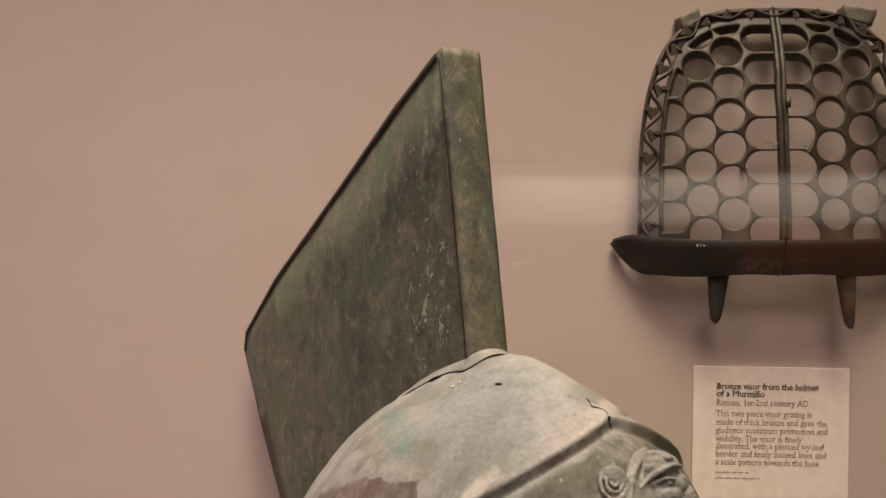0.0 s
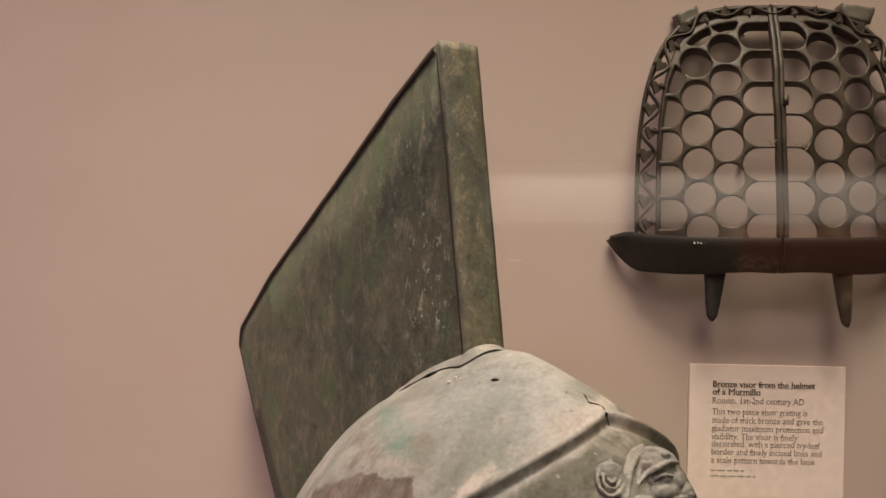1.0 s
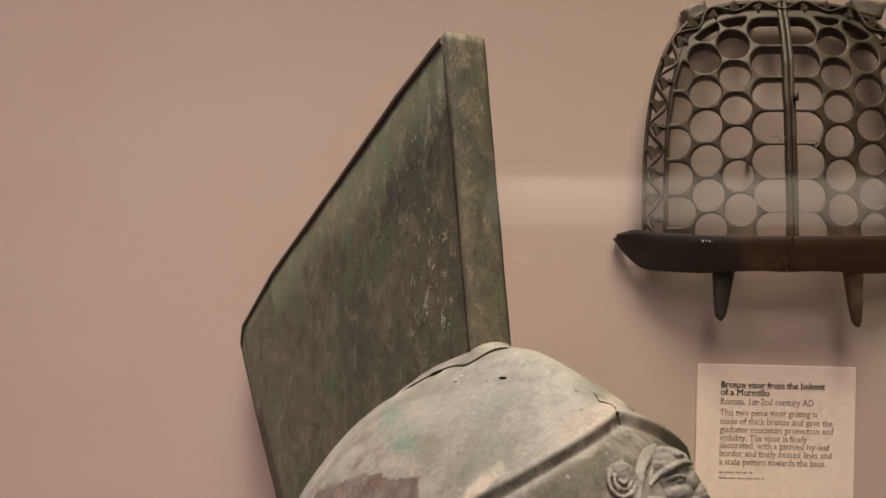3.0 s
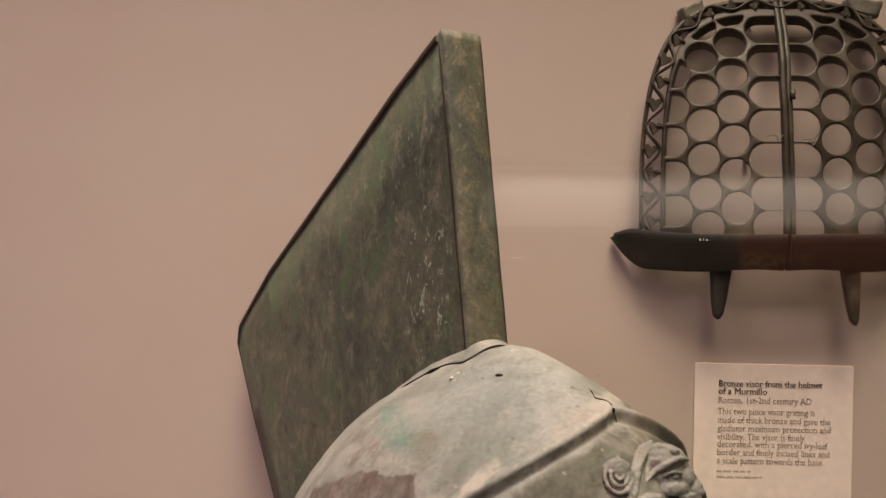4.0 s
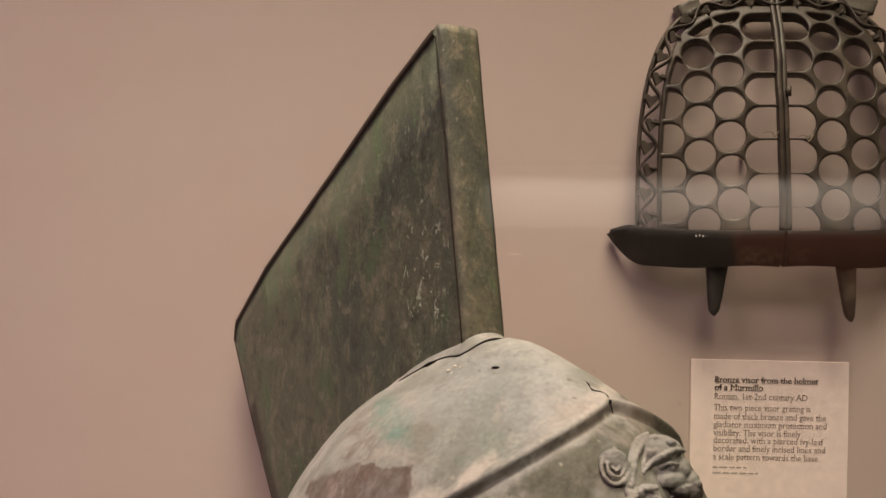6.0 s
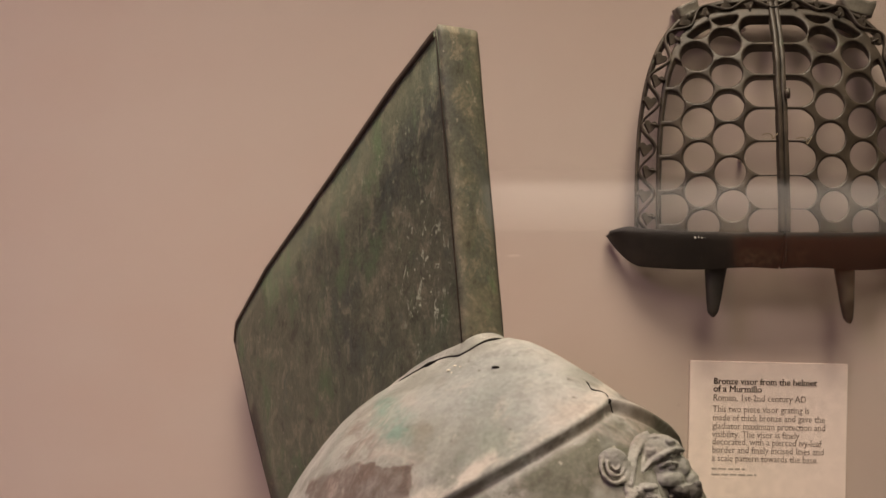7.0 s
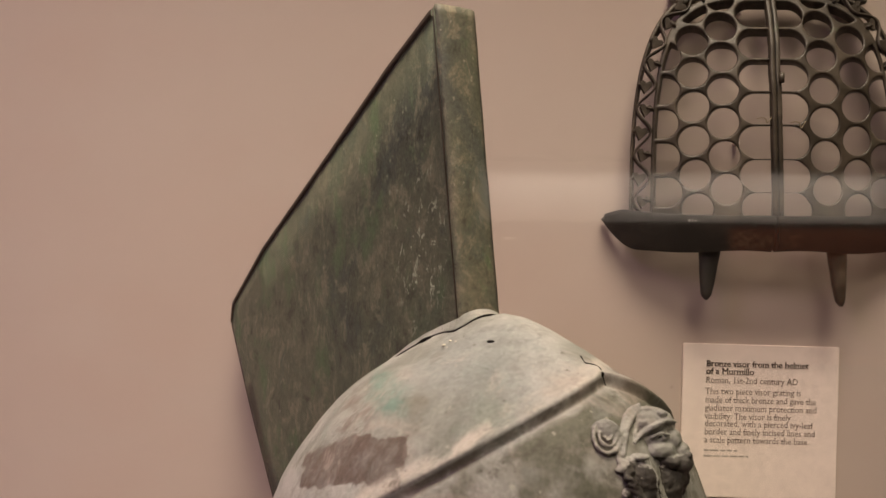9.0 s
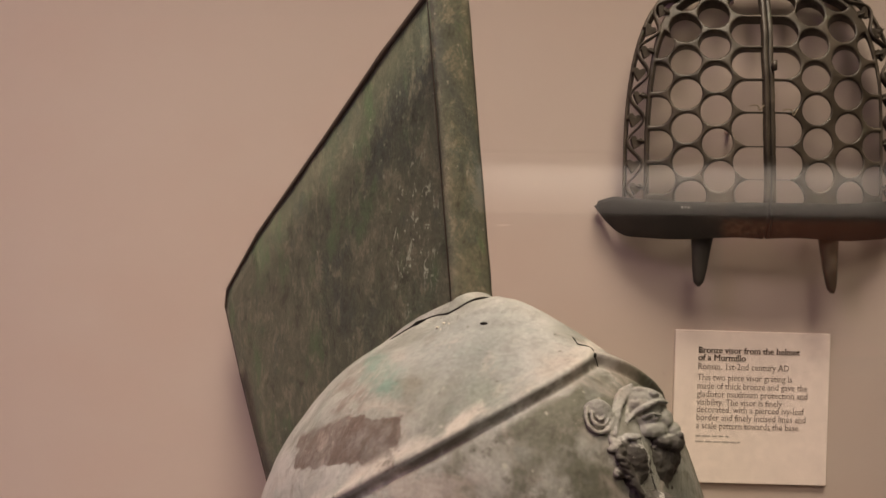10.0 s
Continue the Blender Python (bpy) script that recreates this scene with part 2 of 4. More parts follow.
def bronze(name, dark, mid, pale, rough=(0.38, 0.62), worn=()):
    m = Mat(name, 0.5, 0.0, 0.5)
    big = m.noise(38, 5, 0.6, warp=0.4)
    fine = m.noise(600, 5, 0.7)
    c = m.ramp(big, (0.3, dark), (0.5, mid), (0.72, pale))
    green = m.step(m.noise(75, 4, 0.6, shift=(3, 9, 2)), 0.64, 0.72)
    c = m.mix(m.calc("MULTIPLY", green, 0.5), c, (pale[0] * 0.8, pale[1] * 1.25, pale[2] * 1.05))
    for at, size, shade in worn:
        c = m.mix(m.calc("MULTIPLY", m.calc("MULTIPLY", m.blob(at, size, 0.5, 150, 0.4), m.step(m.noise(260, 5, 0.7), 0.38, 0.62)), 0.8), c, shade)
    m.colour(m.mix(0.3, c, m.ramp(fine, (0.3, (0.1, 0.1, 0.1)), (0.7, (0.9, 0.9, 0.9))), "OVERLAY"))
    m.rough(big, *rough).bump(fine, 0.3, 0.0004).bump(big, 0.2, 0.0008)
    return m.m


def plain(name, c, rough=0.7, spec=0.3):
    m = Mat(name, rough, spec=spec)
    f = m.noise(180, 4, 0.6)
    m.colour(m.ramp(f, (0.3, tuple(v * 0.9 for v in c)), (0.7, tuple(min(1, v * 1.05) for v in c)))).bump(f, 0.1, 0.0003)
    return m.m


def pane_glass():
    m = bpy.data.materials.new("clear_showcase_glass")
    m.use_nodes = True
    t = m.node_tree
    t.nodes.remove(t.nodes["Principled BSDF"])
    clear, gloss, mix, fres = (t.nodes.new("ShaderNode" + k) for k in ("BsdfTransparent", "BsdfGlossy", "MixShader", "Fresnel"))
    clear.inputs[0].default_value = (0.98, 0.985, 0.98, 1)
    gloss.inputs["Roughness"].default_value = 0.032
    fres.inputs[0].default_value = 1.5
    t.links.new(fres.outputs[0], mix.inputs[0])
    t.links.new(clear.outputs[0], mix.inputs[1])
    t.links.new(gloss.outputs[0], mix.inputs[2])
    t.links.new(mix.outputs[0], t.nodes["Material Output"].inputs[0])
    return m


WALL = cloth_wall("pinkish_beige_cloth", (0.515, 0.432, 0.385))
# cloth of the unseen floor, kept dark so less light bounces under the mask
BASE = cloth_wall("brown_cloth", (0.20, 0.16, 0.14))
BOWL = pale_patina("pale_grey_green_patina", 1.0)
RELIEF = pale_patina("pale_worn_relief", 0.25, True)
CREST = dark_patina("dark_olive_patina", 1.5)
FRONT = dark_patina("grey_olive_patina", 1.7, (1.16, 1.0, 1.03))
EDGE = bronze("dark_brown_bronze", (0.022, 0.016, 0.011), (0.04, 0.028, 0.019), (0.065, 0.045, 0.03))
GRATE = bronze("grey_brown_bronze", (0.024, 0.018, 0.012), (0.048, 0.036, 0.025), (0.105, 0.083, 0.061))
# darker bronze than the grating, with two paler patches at the joint
BRIM = bronze("black_brown_bronze", (0.012, 0.010, 0.008), (0.020, 0.016, 0.013), (0.042, 0.032, 0.025), (0.5, 0.72), (((-0.021, -0.03, 0.009), (0.017, 0.05, 0.007), (0.105, 0.085, 0.055)), ((0.013, -0.03, 0.008), (0.010, 0.05, 0.006), (0.085, 0.055, 0.038))))
LUG = bronze("dull_green_bronze", (0.08, 0.072, 0.056), (0.13, 0.118, 0.094), (0.2, 0.185, 0.15))
BRASS = plain("dull_brass_wire", (0.26, 0.21, 0.14), 0.5)
SEAM = plain("black_corroded_gap", (0.012, 0.010, 0.008), 0.9)
CHIP = plain("white_chip", (0.75, 0.70, 0.6))
MARK = plain("faded_white_paint", (0.3, 0.29, 0.27))
CARD = plain("off_white_card", (0.86, 0.74, 0.685), 0.8)
INK = plain("dark_grey_ink", (0.11, 0.088, 0.074), 0.8)
GREY = plain("grey_ink", (0.21, 0.17, 0.145), 0.8)
FAINT = plain("faint_grey_ink", (0.45, 0.40, 0.36), 0.8)
GLASS = pane_glass()
PAINT = plain("dark_gallery_paint", (0.10, 0.075, 0.06), 0.8)
FLOOR = plain("dark_gallery_floor", (0.12, 0.09, 0.07), 0.6)
BROWN = plain("brown_board_paint", (0.05, 0.038, 0.03), 0.8)
RED = plain("red_brown_panel_paint", (0.46, 0.14, 0.07), 0.7)
WHITE = plain("pale_board_paint", (0.75, 0.72, 0.68), 0.8)


# ---- mesh helpers ----
def part(name, bm, material, parent=None, label="", smooth=True):
    me = bpy.data.meshes.new(name)
    bm.normal_update()
    bm.to_mesh(me)
    bm.free()
    me.materials.append(material)
    if smooth:
        me.polygons.foreach_set("use_smooth", [True] * len(me.polygons))
    ob = new(name, me)
    ob.parent = parent
    return tagged(ob, label)


def shared(name, ob, parent, m):
    """Another object on the mesh of ob."""
    o = new(name, ob.data)
    o.parent, o.matrix_basis = parent, m
    return o


def holder(name, m, label, category, group="", kind=""):
    e = new(name)
    e.matrix_world = m
    return tagged(e, label, category, group, kind)


def box(bm, lo, hi):
    r = bmesh.ops.create_cube(bm, size=1)
    bmesh.ops.scale(bm, vec=[b - a for a, b in zip(lo, hi)], verts=r["verts"])
    bmesh.ops.translate(bm, vec=[(a + b) / 2 for a, b in zip(lo, hi)], verts=r["verts"])
    return r["verts"]


def slab(name, lo, hi, material, label, category, bevel=0.0):
    bm = bmesh.new()
    box(bm, lo, hi)
    if bevel:
        bmesh.ops.bevel(bm, geom=bm.edges[:], offset=bevel, segments=2, affect="EDGES")
    return tagged(part(name, bm, material, smooth=False), label, category, kind="structure")


def tube(bm, pts, radius, sides=8, closed=False, flat=1.0):
    """A tube along pts; radius may be a list."""
    pts = [Vector(p) for p in pts]
    n = len(pts)
    rings = []
    up = Vector((0.13, -0.9, 0.41)).normalized()
    for i, p in enumerate(pts):
        a = pts[i - 1] if i or closed else pts[0]
        b = pts[(i + 1) % n] if i < n - 1 or closed else pts[-1]
        d = (b - a).normalized()
        s = d.cross(up).normalized()
        w = s.cross(d)
        r = radius[i] if isinstance(radius, list) else radius
        rings.append([bm.verts.new(p + (s * math.cos(k) + w * math.sin(k) * flat) * r) for k in np.arange(sides) * math.tau / sides])
    for i in range(n if closed else n - 1):
        a, b = rings[i], rings[(i + 1) % n]
        for k in range(sides):
            bm.faces.new((a[k], a[(k + 1) % sides], b[(k + 1) % sides], b[k]))
    if not closed:
        bm.faces.new(rings[0][::-1])
        bm.faces.new(rings[-1])


def ball(bm, c, radii, turn=(0, 0, 0), seg=16):
    r = bmesh.ops.create_uvsphere(bm, u_segments=seg, v_segments=seg // 2 + 2, radius=1)
    m = Matrix.Translation(c) @ Euler([radians(a) for a in turn]).to_matrix().to_4x4() @ Matrix.Diagonal((*radii, 1))
    bmesh.ops.transform(bm, matrix=m, verts=r["verts"])


def smooth_path(pts, steps=8):
    """Catmull-Rom through pts."""
    pts = [Vector(p) for p in pts]
    out = []
    for i in range(len(pts) - 1):
        a, b, c, d = pts[max(0, i - 1)], pts[i], pts[i + 1], pts[min(len(pts) - 1, i + 2)]
        for k in range(steps):
            t = k / steps
            out.append(0.5 * (2 * b + (c - a) * t + (2 * a - 5 * b + 4 * c - d) * t * t + (3 * b - a - 3 * c + d) * t ** 3))
    return out + [pts[-1]]


# ---- showcase and gallery ----
BACK = 0.74
slab("wall_back", (-1.1, BACK, 1.10), (1.1, BACK + 0.04, 2.70), WALL, "showcase back wall covered in pinkish beige cloth", "wall")
slab("wall_left", (-1.14, 0.16, 1.10), (-1.10, BACK + 0.04, 2.70), WALL, "showcase side wall in beige cloth", "wall")
slab("wall_right", (1.10, 0.16, 1.10), (1.14, BACK + 0.04, 2.70), WALL, "showcase side wall in beige cloth", "wall")
slab("ceiling_showcase", (-1.14, 0.16, 2.70), (1.14, BACK + 0.04, 2.74), WALL, "plain top of the showcase", "ceiling")
slab("floor_showcase", (-1.14, 0.16, 1.06), (1.14, BACK + 0.04, 1.10), BASE, "unseen showcase floor in brown cloth, dark to bounce less light", "floor")
slab("wall_plinth", (-1.14, 0.16, 0.0), (1.14, BACK + 0.04, 1.06), PAINT, "dark plinth under the showcase", "wall")
pane = slab("window_pane", (-1.14, 0.145, 1.06), (1.14, 0.153, 2.74), GLASS, "clear glass front of the showcase", "glass")
pane.visible_shadow = False
slab("wall_above", (-3.0, 0.16, 2.74), (3.0, BACK + 0.04, 3.2), PAINT, "dark gallery wall over the showcase", "wall")
slab("wall_beside_left", (-3.0, 0.16, 0.0), (-1.14, BACK + 0.04, 2.74), PAINT, "dark gallery wall", "wall")
slab("wall_beside_right", (1.14, 0.16, 0.0), (3.0, BACK + 0.04, 2.74), PAINT, "dark gallery wall", "wall")
slab("floor", (-3.0, -4.5, -0.05), (3.0, 0.78, 0.0), FLOOR, "dark gallery floor", "floor")
slab("ceiling", (-3.0, -4.5, 3.2), (3.0, 0.78, 3.25), PAINT, "dark gallery ceiling", "ceiling")
slab("wall_gallery_left", (-3.05, -4.5, 0.0), (-3.0, 0.78, 3.2), PAINT, "dark gallery wall", "wall")
slab("wall_gallery_right", (3.0, -4.5, 0.0), (3.05, 0.78, 3.2), PAINT, "dark gallery wall", "wall")
slab("wall_gallery_back", (-3.0, -4.55, 0.0), (3.0, -4.5, 3.2), PAINT, "dark gallery wall", "wall")


# assumed lit boards added on the opposite wall, which the glass mirrors faintly
slab("wall_added_board", (0.21, -4.50, 1.59), (2.6, -4.46, 1.905), WHITE, "pale lit board added across the gallery, mirrored in the glass", "wall")
slab("wall_added_base", (0.21, -4.50, 0.80), (2.6, -4.46, 1.59), BROWN, "brown lower board added to end the mirrored pale band", "wall")
slab("wall_added_panel", (1.52, -4.458, 0.85), (2.6, -4.445, 1.56), RED, "red-brown panel added to tint the mirror image in the glass", "wall")
slab("trim_added_hood", (0.15, -4.50, 1.925), (2.65, -4.30, 2.035), PAINT, "dark hood added over the pale lit board", "trim", 0.005)


# ---- helmet ----
helmet = holder("helmet", Matrix.Translation((0.0431, 0.4511, 1.10)) @ pose(0, 0, 0, 0, 0, -54.9),
                "bronze gladiator helmet with tall angular crest and green patina", "helmet")
TOP = 0.300
PROFILE = [(0.003, 0, 0, 0), (0.0062, 0.018, 0.018, 0.011), (0.0138, 0.040, 0.043, 0.022), (0.028, 0.068, 0.073, 0.042),
           (0.045, 0.086, 0.104, 0.064), (0.065, 0.097, 0.125, 0.083), (0.093, 0.104, 0.148, 0.100), (0.125, 0.109, 0.167, 0.110),
           (0.165, 0.114, 0.189, 0.117), (0.225, 0.122, 0.205, 0.124), (0.265, 0.135, 0.215, 0.134), (0.300, 0.165, 0.245, 0.160)]
RIM = np.array([smooth for k in range(4) for smooth in [[v[0] for v in smooth_path([(row[k], 0, 0) for row in PROFILE], 36)]]]).T


def bowl_radius(h, th):
    f, b, w = (np.interp(h, RIM[:, 0], RIM[:, k]) for k in (1, 2, 3))
    a = f if math.cos(th) > 0 else b
    return 1 / math.sqrt((math.cos(th) / a) ** 2 + (math.sin(th) / w) ** 2) if a > 0 else 0.0


def bowl_z(x, y):
    """Height of the bowl's outside over (x, y)."""
    th, q, lo, hi = math.atan2(y, x), math.hypot(x, y), 0.0, 0.3
    for _ in range(30):
        h = (lo + hi) / 2
        lo, hi = (h, hi) if bowl_radius(h, th) < q else (lo, h)
    return TOP - lo


def ridge_drop(deg):
    d = abs(deg)
    return 0.0278 + 0.00041 * d + 4.2e-6 * d * d


def build_bowl():
    bm = bmesh.new()
    cols = 440
    ths = [math.tau * k / cols - math.pi for k in range(cols)]
    top = bm.verts.new((0, 0, TOP - RIM[0, 0]))
    rings = []
    for h in RIM[1:, 0]:
        rings.append([bm.verts.new((bowl_radius(h, t) * math.cos(t), bowl_radius(h, t) * math.sin(t), TOP - h)) for t in ths])
    for k in range(cols):
        bm.faces.new((top, rings[0][k], rings[0][(k + 1) % cols]))
        for a, b in zip(rings, rings[1:]):
            bm.faces.new((a[k], b[k], b[(k + 1) % cols], a[(k + 1) % cols]))
    bm.normal_update()
    moves = []
    for ring, h in zip(rings, RIM[1:, 0]):
        for v, t in zip(ring, ths):
            deg = abs(math.degrees(t))
            s = (h - ridge_drop(deg)) * (1.5 - 0.3 * deg / 90)
            fade = max(0.0, min(1.0, (128 - deg) / 30))
            d = 0.0042 * math.exp(-(s / (0.0062 if s < 0 else 0.0017)) ** 2) - 0.0012 * math.exp(-((s - 0.0036) / 0.0016) ** 2)
            p = v.co
            dent = 0.0007 * noise.noise(p * 45) + 0.0003 * noise.noise(p * 130)
            moves.append((v, v.normal * (d * fade + dent)))
    for v, d in moves:
        v.co += d
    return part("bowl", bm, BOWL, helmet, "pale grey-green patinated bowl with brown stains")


bowl = build_bowl()

# crest: two side plates, a front plate and dark edges
OUTLINE = [(-0.0470, 0.4635), (-0.095, 0.4373), (-0.167, 0.3924), (-0.270, 0.3298), (-0.327, 0.2860), (-0.3303, 0.271), (-0.294, 0.2126), (-0.261, 0.166), (-0.225, 0.115)]
FOOT = [(-0.10, 0.10), (-0.021, 0.24), (-0.0205, 0.2915)]
HALF = 0.013


def inset_line(pts, d):
    """pts, moved d towards the inside of the crest."""
    out = []
    for i, p in enumerate(pts):
        a, b = pts[max(0, i - 1)], pts[min(len(pts) - 1, i + 1)]
        t = Vector((b[0] - a[0], b[1] - a[1])).normalized()
        out.append((p[0] - t.y * d, p[1] + t.x * d))
    return out


def crest_plate(side):
    bm = bmesh.new()
    line = OUTLINE + FOOT
    y = side * HALF
    face = [bm.verts.new((x, y, z)) for x, z in line]
    f = bm.faces.new(face if side < 0 else face[::-1])
    bmesh.ops.triangulate(bm, faces=[f])
    bmesh.ops.subdivide_edges(bm, edges=bm.edges[:], cuts=5, use_grid_fill=True)
    for v in bm.verts:
        v.co.y += side * (0.0006 * noise.noise(v.co * 28) + 0.0003 * noise.noise(v.co * 90))
    ob = part("crest_side_plate", bm, CREST, helmet, "dark olive patinated crest plate with pale flecks")
    md = ob.modifiers.new("thickness", "SOLIDIFY")
    md.thickness, md.offset = 0.0022, -1
    return ob


crest_plate(-1)
crest_plate(1)


def crest_front():
    bm = bmesh.new()
    n, m = 40, 9
    grid = []
    for i in range(n + 1):
        t = i / n
        x, z = -0.0205 + (-0.047 + 0.0205) * t, 0.281 + (0.4645 - 0.281) * t
        row = []
        for j in range(m + 1):
            s = j / m * 2 - 1
            y = s * (HALF + 0.0006)
            bulge = 0.0022 * (1 - s ** 4) + 0.0004 * noise.noise((x * 40, y * 40, z * 40))
            row.append(bm.verts.new((x + 0.0012 + bulge, y, z + 0.0004 * noise.noise((y * 300, 0, 3)) * (i == n))))
        grid.append(row)
    for a, b in zip(grid, grid[1:]):
        for j in range(m):
            bm.faces.new((a[j], a[j + 1], b[j + 1], b[j]))
    ob = part("crest_front_plate", bm, FRONT, helmet, "narrow grey-olive front plate of the crest")
    md = ob.modifiers.new("thickness", "SOLIDIFY")
    md.thickness, md.offset = 0.002, -1
    # dark tubes along the seam stand in for the shading of the plate edges
    bm = bmesh.new()
    for s in (-1, 1):
        tube(bm, [(-0.0205 - 0.0265 * t - 0.0014, s * (HALF + 0.0003), 0.288 + 0.1745 * t) for t in np.linspace(0, 1, 30)], 0.00045, 6)
    part("crest_front_groove", bm, EDGE, helmet, "dark seam beside the front plate")
    bm = bmesh.new()
    box(bm, (-0.0515, -HALF + 0.001, 0.4600), (-0.0452, HALF - 0.001, 0.4642))
    bmesh.ops.bevel(bm, geom=bm.edges[:], offset=0.0008, segments=2, affect="EDGES")
    part("crest_cap", bm, FRONT, helmet, "flat worn top of the crest")


crest_front()


def crest_rim():
    for side in (-1, 1):
        bm = bmesh.new()
        edge = OUTLINE[:6]
        pts = [Vector((x, 0, z)) for x, z in edge]
        fine = []
        for a, b in zip(pts, pts[1:]):
            fine += [a.lerp(b, k / 14) for k in range(14)]
        fine = fine[1:] + [pts[-1]]
        line = [(p.x, p.z) for p in fine]
        wide = [0.0038 - 0.0018 * k / len(line) for k in range(len(line))]
        inner = [inset_line(line, w)[k] for k, w in enumerate(wide)]
        rows = []
        for (x, z), (u, w) in zip(line, inner):
            k = 0.0004 * noise.noise((x * 90, z * 90, 1))
            rows.append([bm.verts.new((x + k, side * (HALF - 0.004), z + 0.0008 + k)), bm.verts.new((x + k, side * (HALF + 0.0009), z + 0.0004 + k)),
                         bm.verts.new((u, side * (HALF + 0.0011), w)), bm.verts.new((u, side * (HALF - 0.0012), w))])
        for a, b in zip(rows, rows[1:]):
            for j in range(3):
                q = (a[j], a[j + 1], b[j + 1], b[j])
                bm.faces.new(q if side > 0 else q[::-1])
        part("crest_rim", bm, EDGE, helmet, "bare dark brown rim of the crest")
    bm = bmesh.new()
    rows = []
    for x, z in OUTLINE:
        rows.append([bm.verts.new((x + 0.001, -HALF + 0.0015, z - 0.001)), bm.verts.new((x + 0.001, HALF - 0.0015, z - 0.001))])
    for a, b in zip(rows, rows[1:]):
        bm.faces.new((a[0], b[0], b[1], a[1]))
    ob = part("crest_back_plate", bm, CREST, helmet)
    md = ob.modifiers.new("thickness", "SOLIDIFY")
    md.thickness = 0.002
    bm = bmesh.new()
    for side in (-1, 1):
        tube(bm, smooth_path([(x, side * (HALF - 0.0006), z) for x, z in OUTLINE[5:]], 6), 0.0012, 6)
    part("crest_back_edge", bm, EDGE, helmet, "thin brown back edge of the crest")


crest_rim()


def crest_collar():
    """The lip by which the crest stands on the bowl, and the black gap under it."""
    foot = [(x, -HALF) for x in np.linspace(-0.215, -0.024, 60)] + [(-0.0205 + 0.003 * math.sin(a), -HALF * math.cos(a)) for a in np.linspace(0.3, math.pi - 0.3, 22)]
    foot += [(x, HALF) for x in np.linspace(-0.024, -0.215, 60)]
    bm, rows, gap = bmesh.new(), [], []
    for i, (x, y) in enumerate(foot):
        a, b = foot[max(0, i - 1)], foot[min(len(foot) - 1, i + 1)]
        t = Vector((b[0] - a[0], b[1] - a[1])).normalized()
        n = Vector((t.y, -t.x))
        wob = noise.noise((x * 70, y * 70, 0.5))
        grow = max(0.0, min(1.0, (x + 0.17) / 0.12))
        wide = (0.0018 + 0.0034 * grow) * (1 + 0.35 * wob)
        high = (0.0014 + 0.0022 * grow) * (1 + 0.35 * wob)
        row = []
        for k, (o, hgt) in enumerate(((-0.0005, 1.0), (0.12, 0.9), (0.3, 0.55), (0.6, 0.28), (0.9, 0.2), (1.0, 0.12), (0.97, -0.2))):
            p = Vector((x, y)) + n * (o * wide if k else -0.0005)
            row.append(bm.verts.new((p.x, p.y, bowl_z(p.x, p.y) + 0.0006 + hgt * high)))
        rows.append(row)
        p = Vector((x, y)) + n * (wide + 0.0003)
        gap.append((p.x, p.y, bowl_z(p.x, p.y) + 0.0004))
    for a, b in zip(rows, rows[1:]):
        for j in range(6):
            bm.faces.new((a[j], a[j + 1], b[j + 1], b[j]))
    part("crest_collar", bm, BOWL, helmet, "pale lip where the crest meets the bowl")
    bm = bmesh.new()
    r = [0.00028 + 0.0008 * max(0, noise.noise((p[0] * 60, p[1] * 60, 2)) + 0.25) for p in gap]
    tube(bm, gap, r, 6, flat=0.8)
    part("collar_gap", bm, SEAM, helmet, "black irregular gap under the crest")


crest_collar()


def on_bowl(x, y, lift=0.0003):
    return (x, y, bowl_z(x, y) + lift)


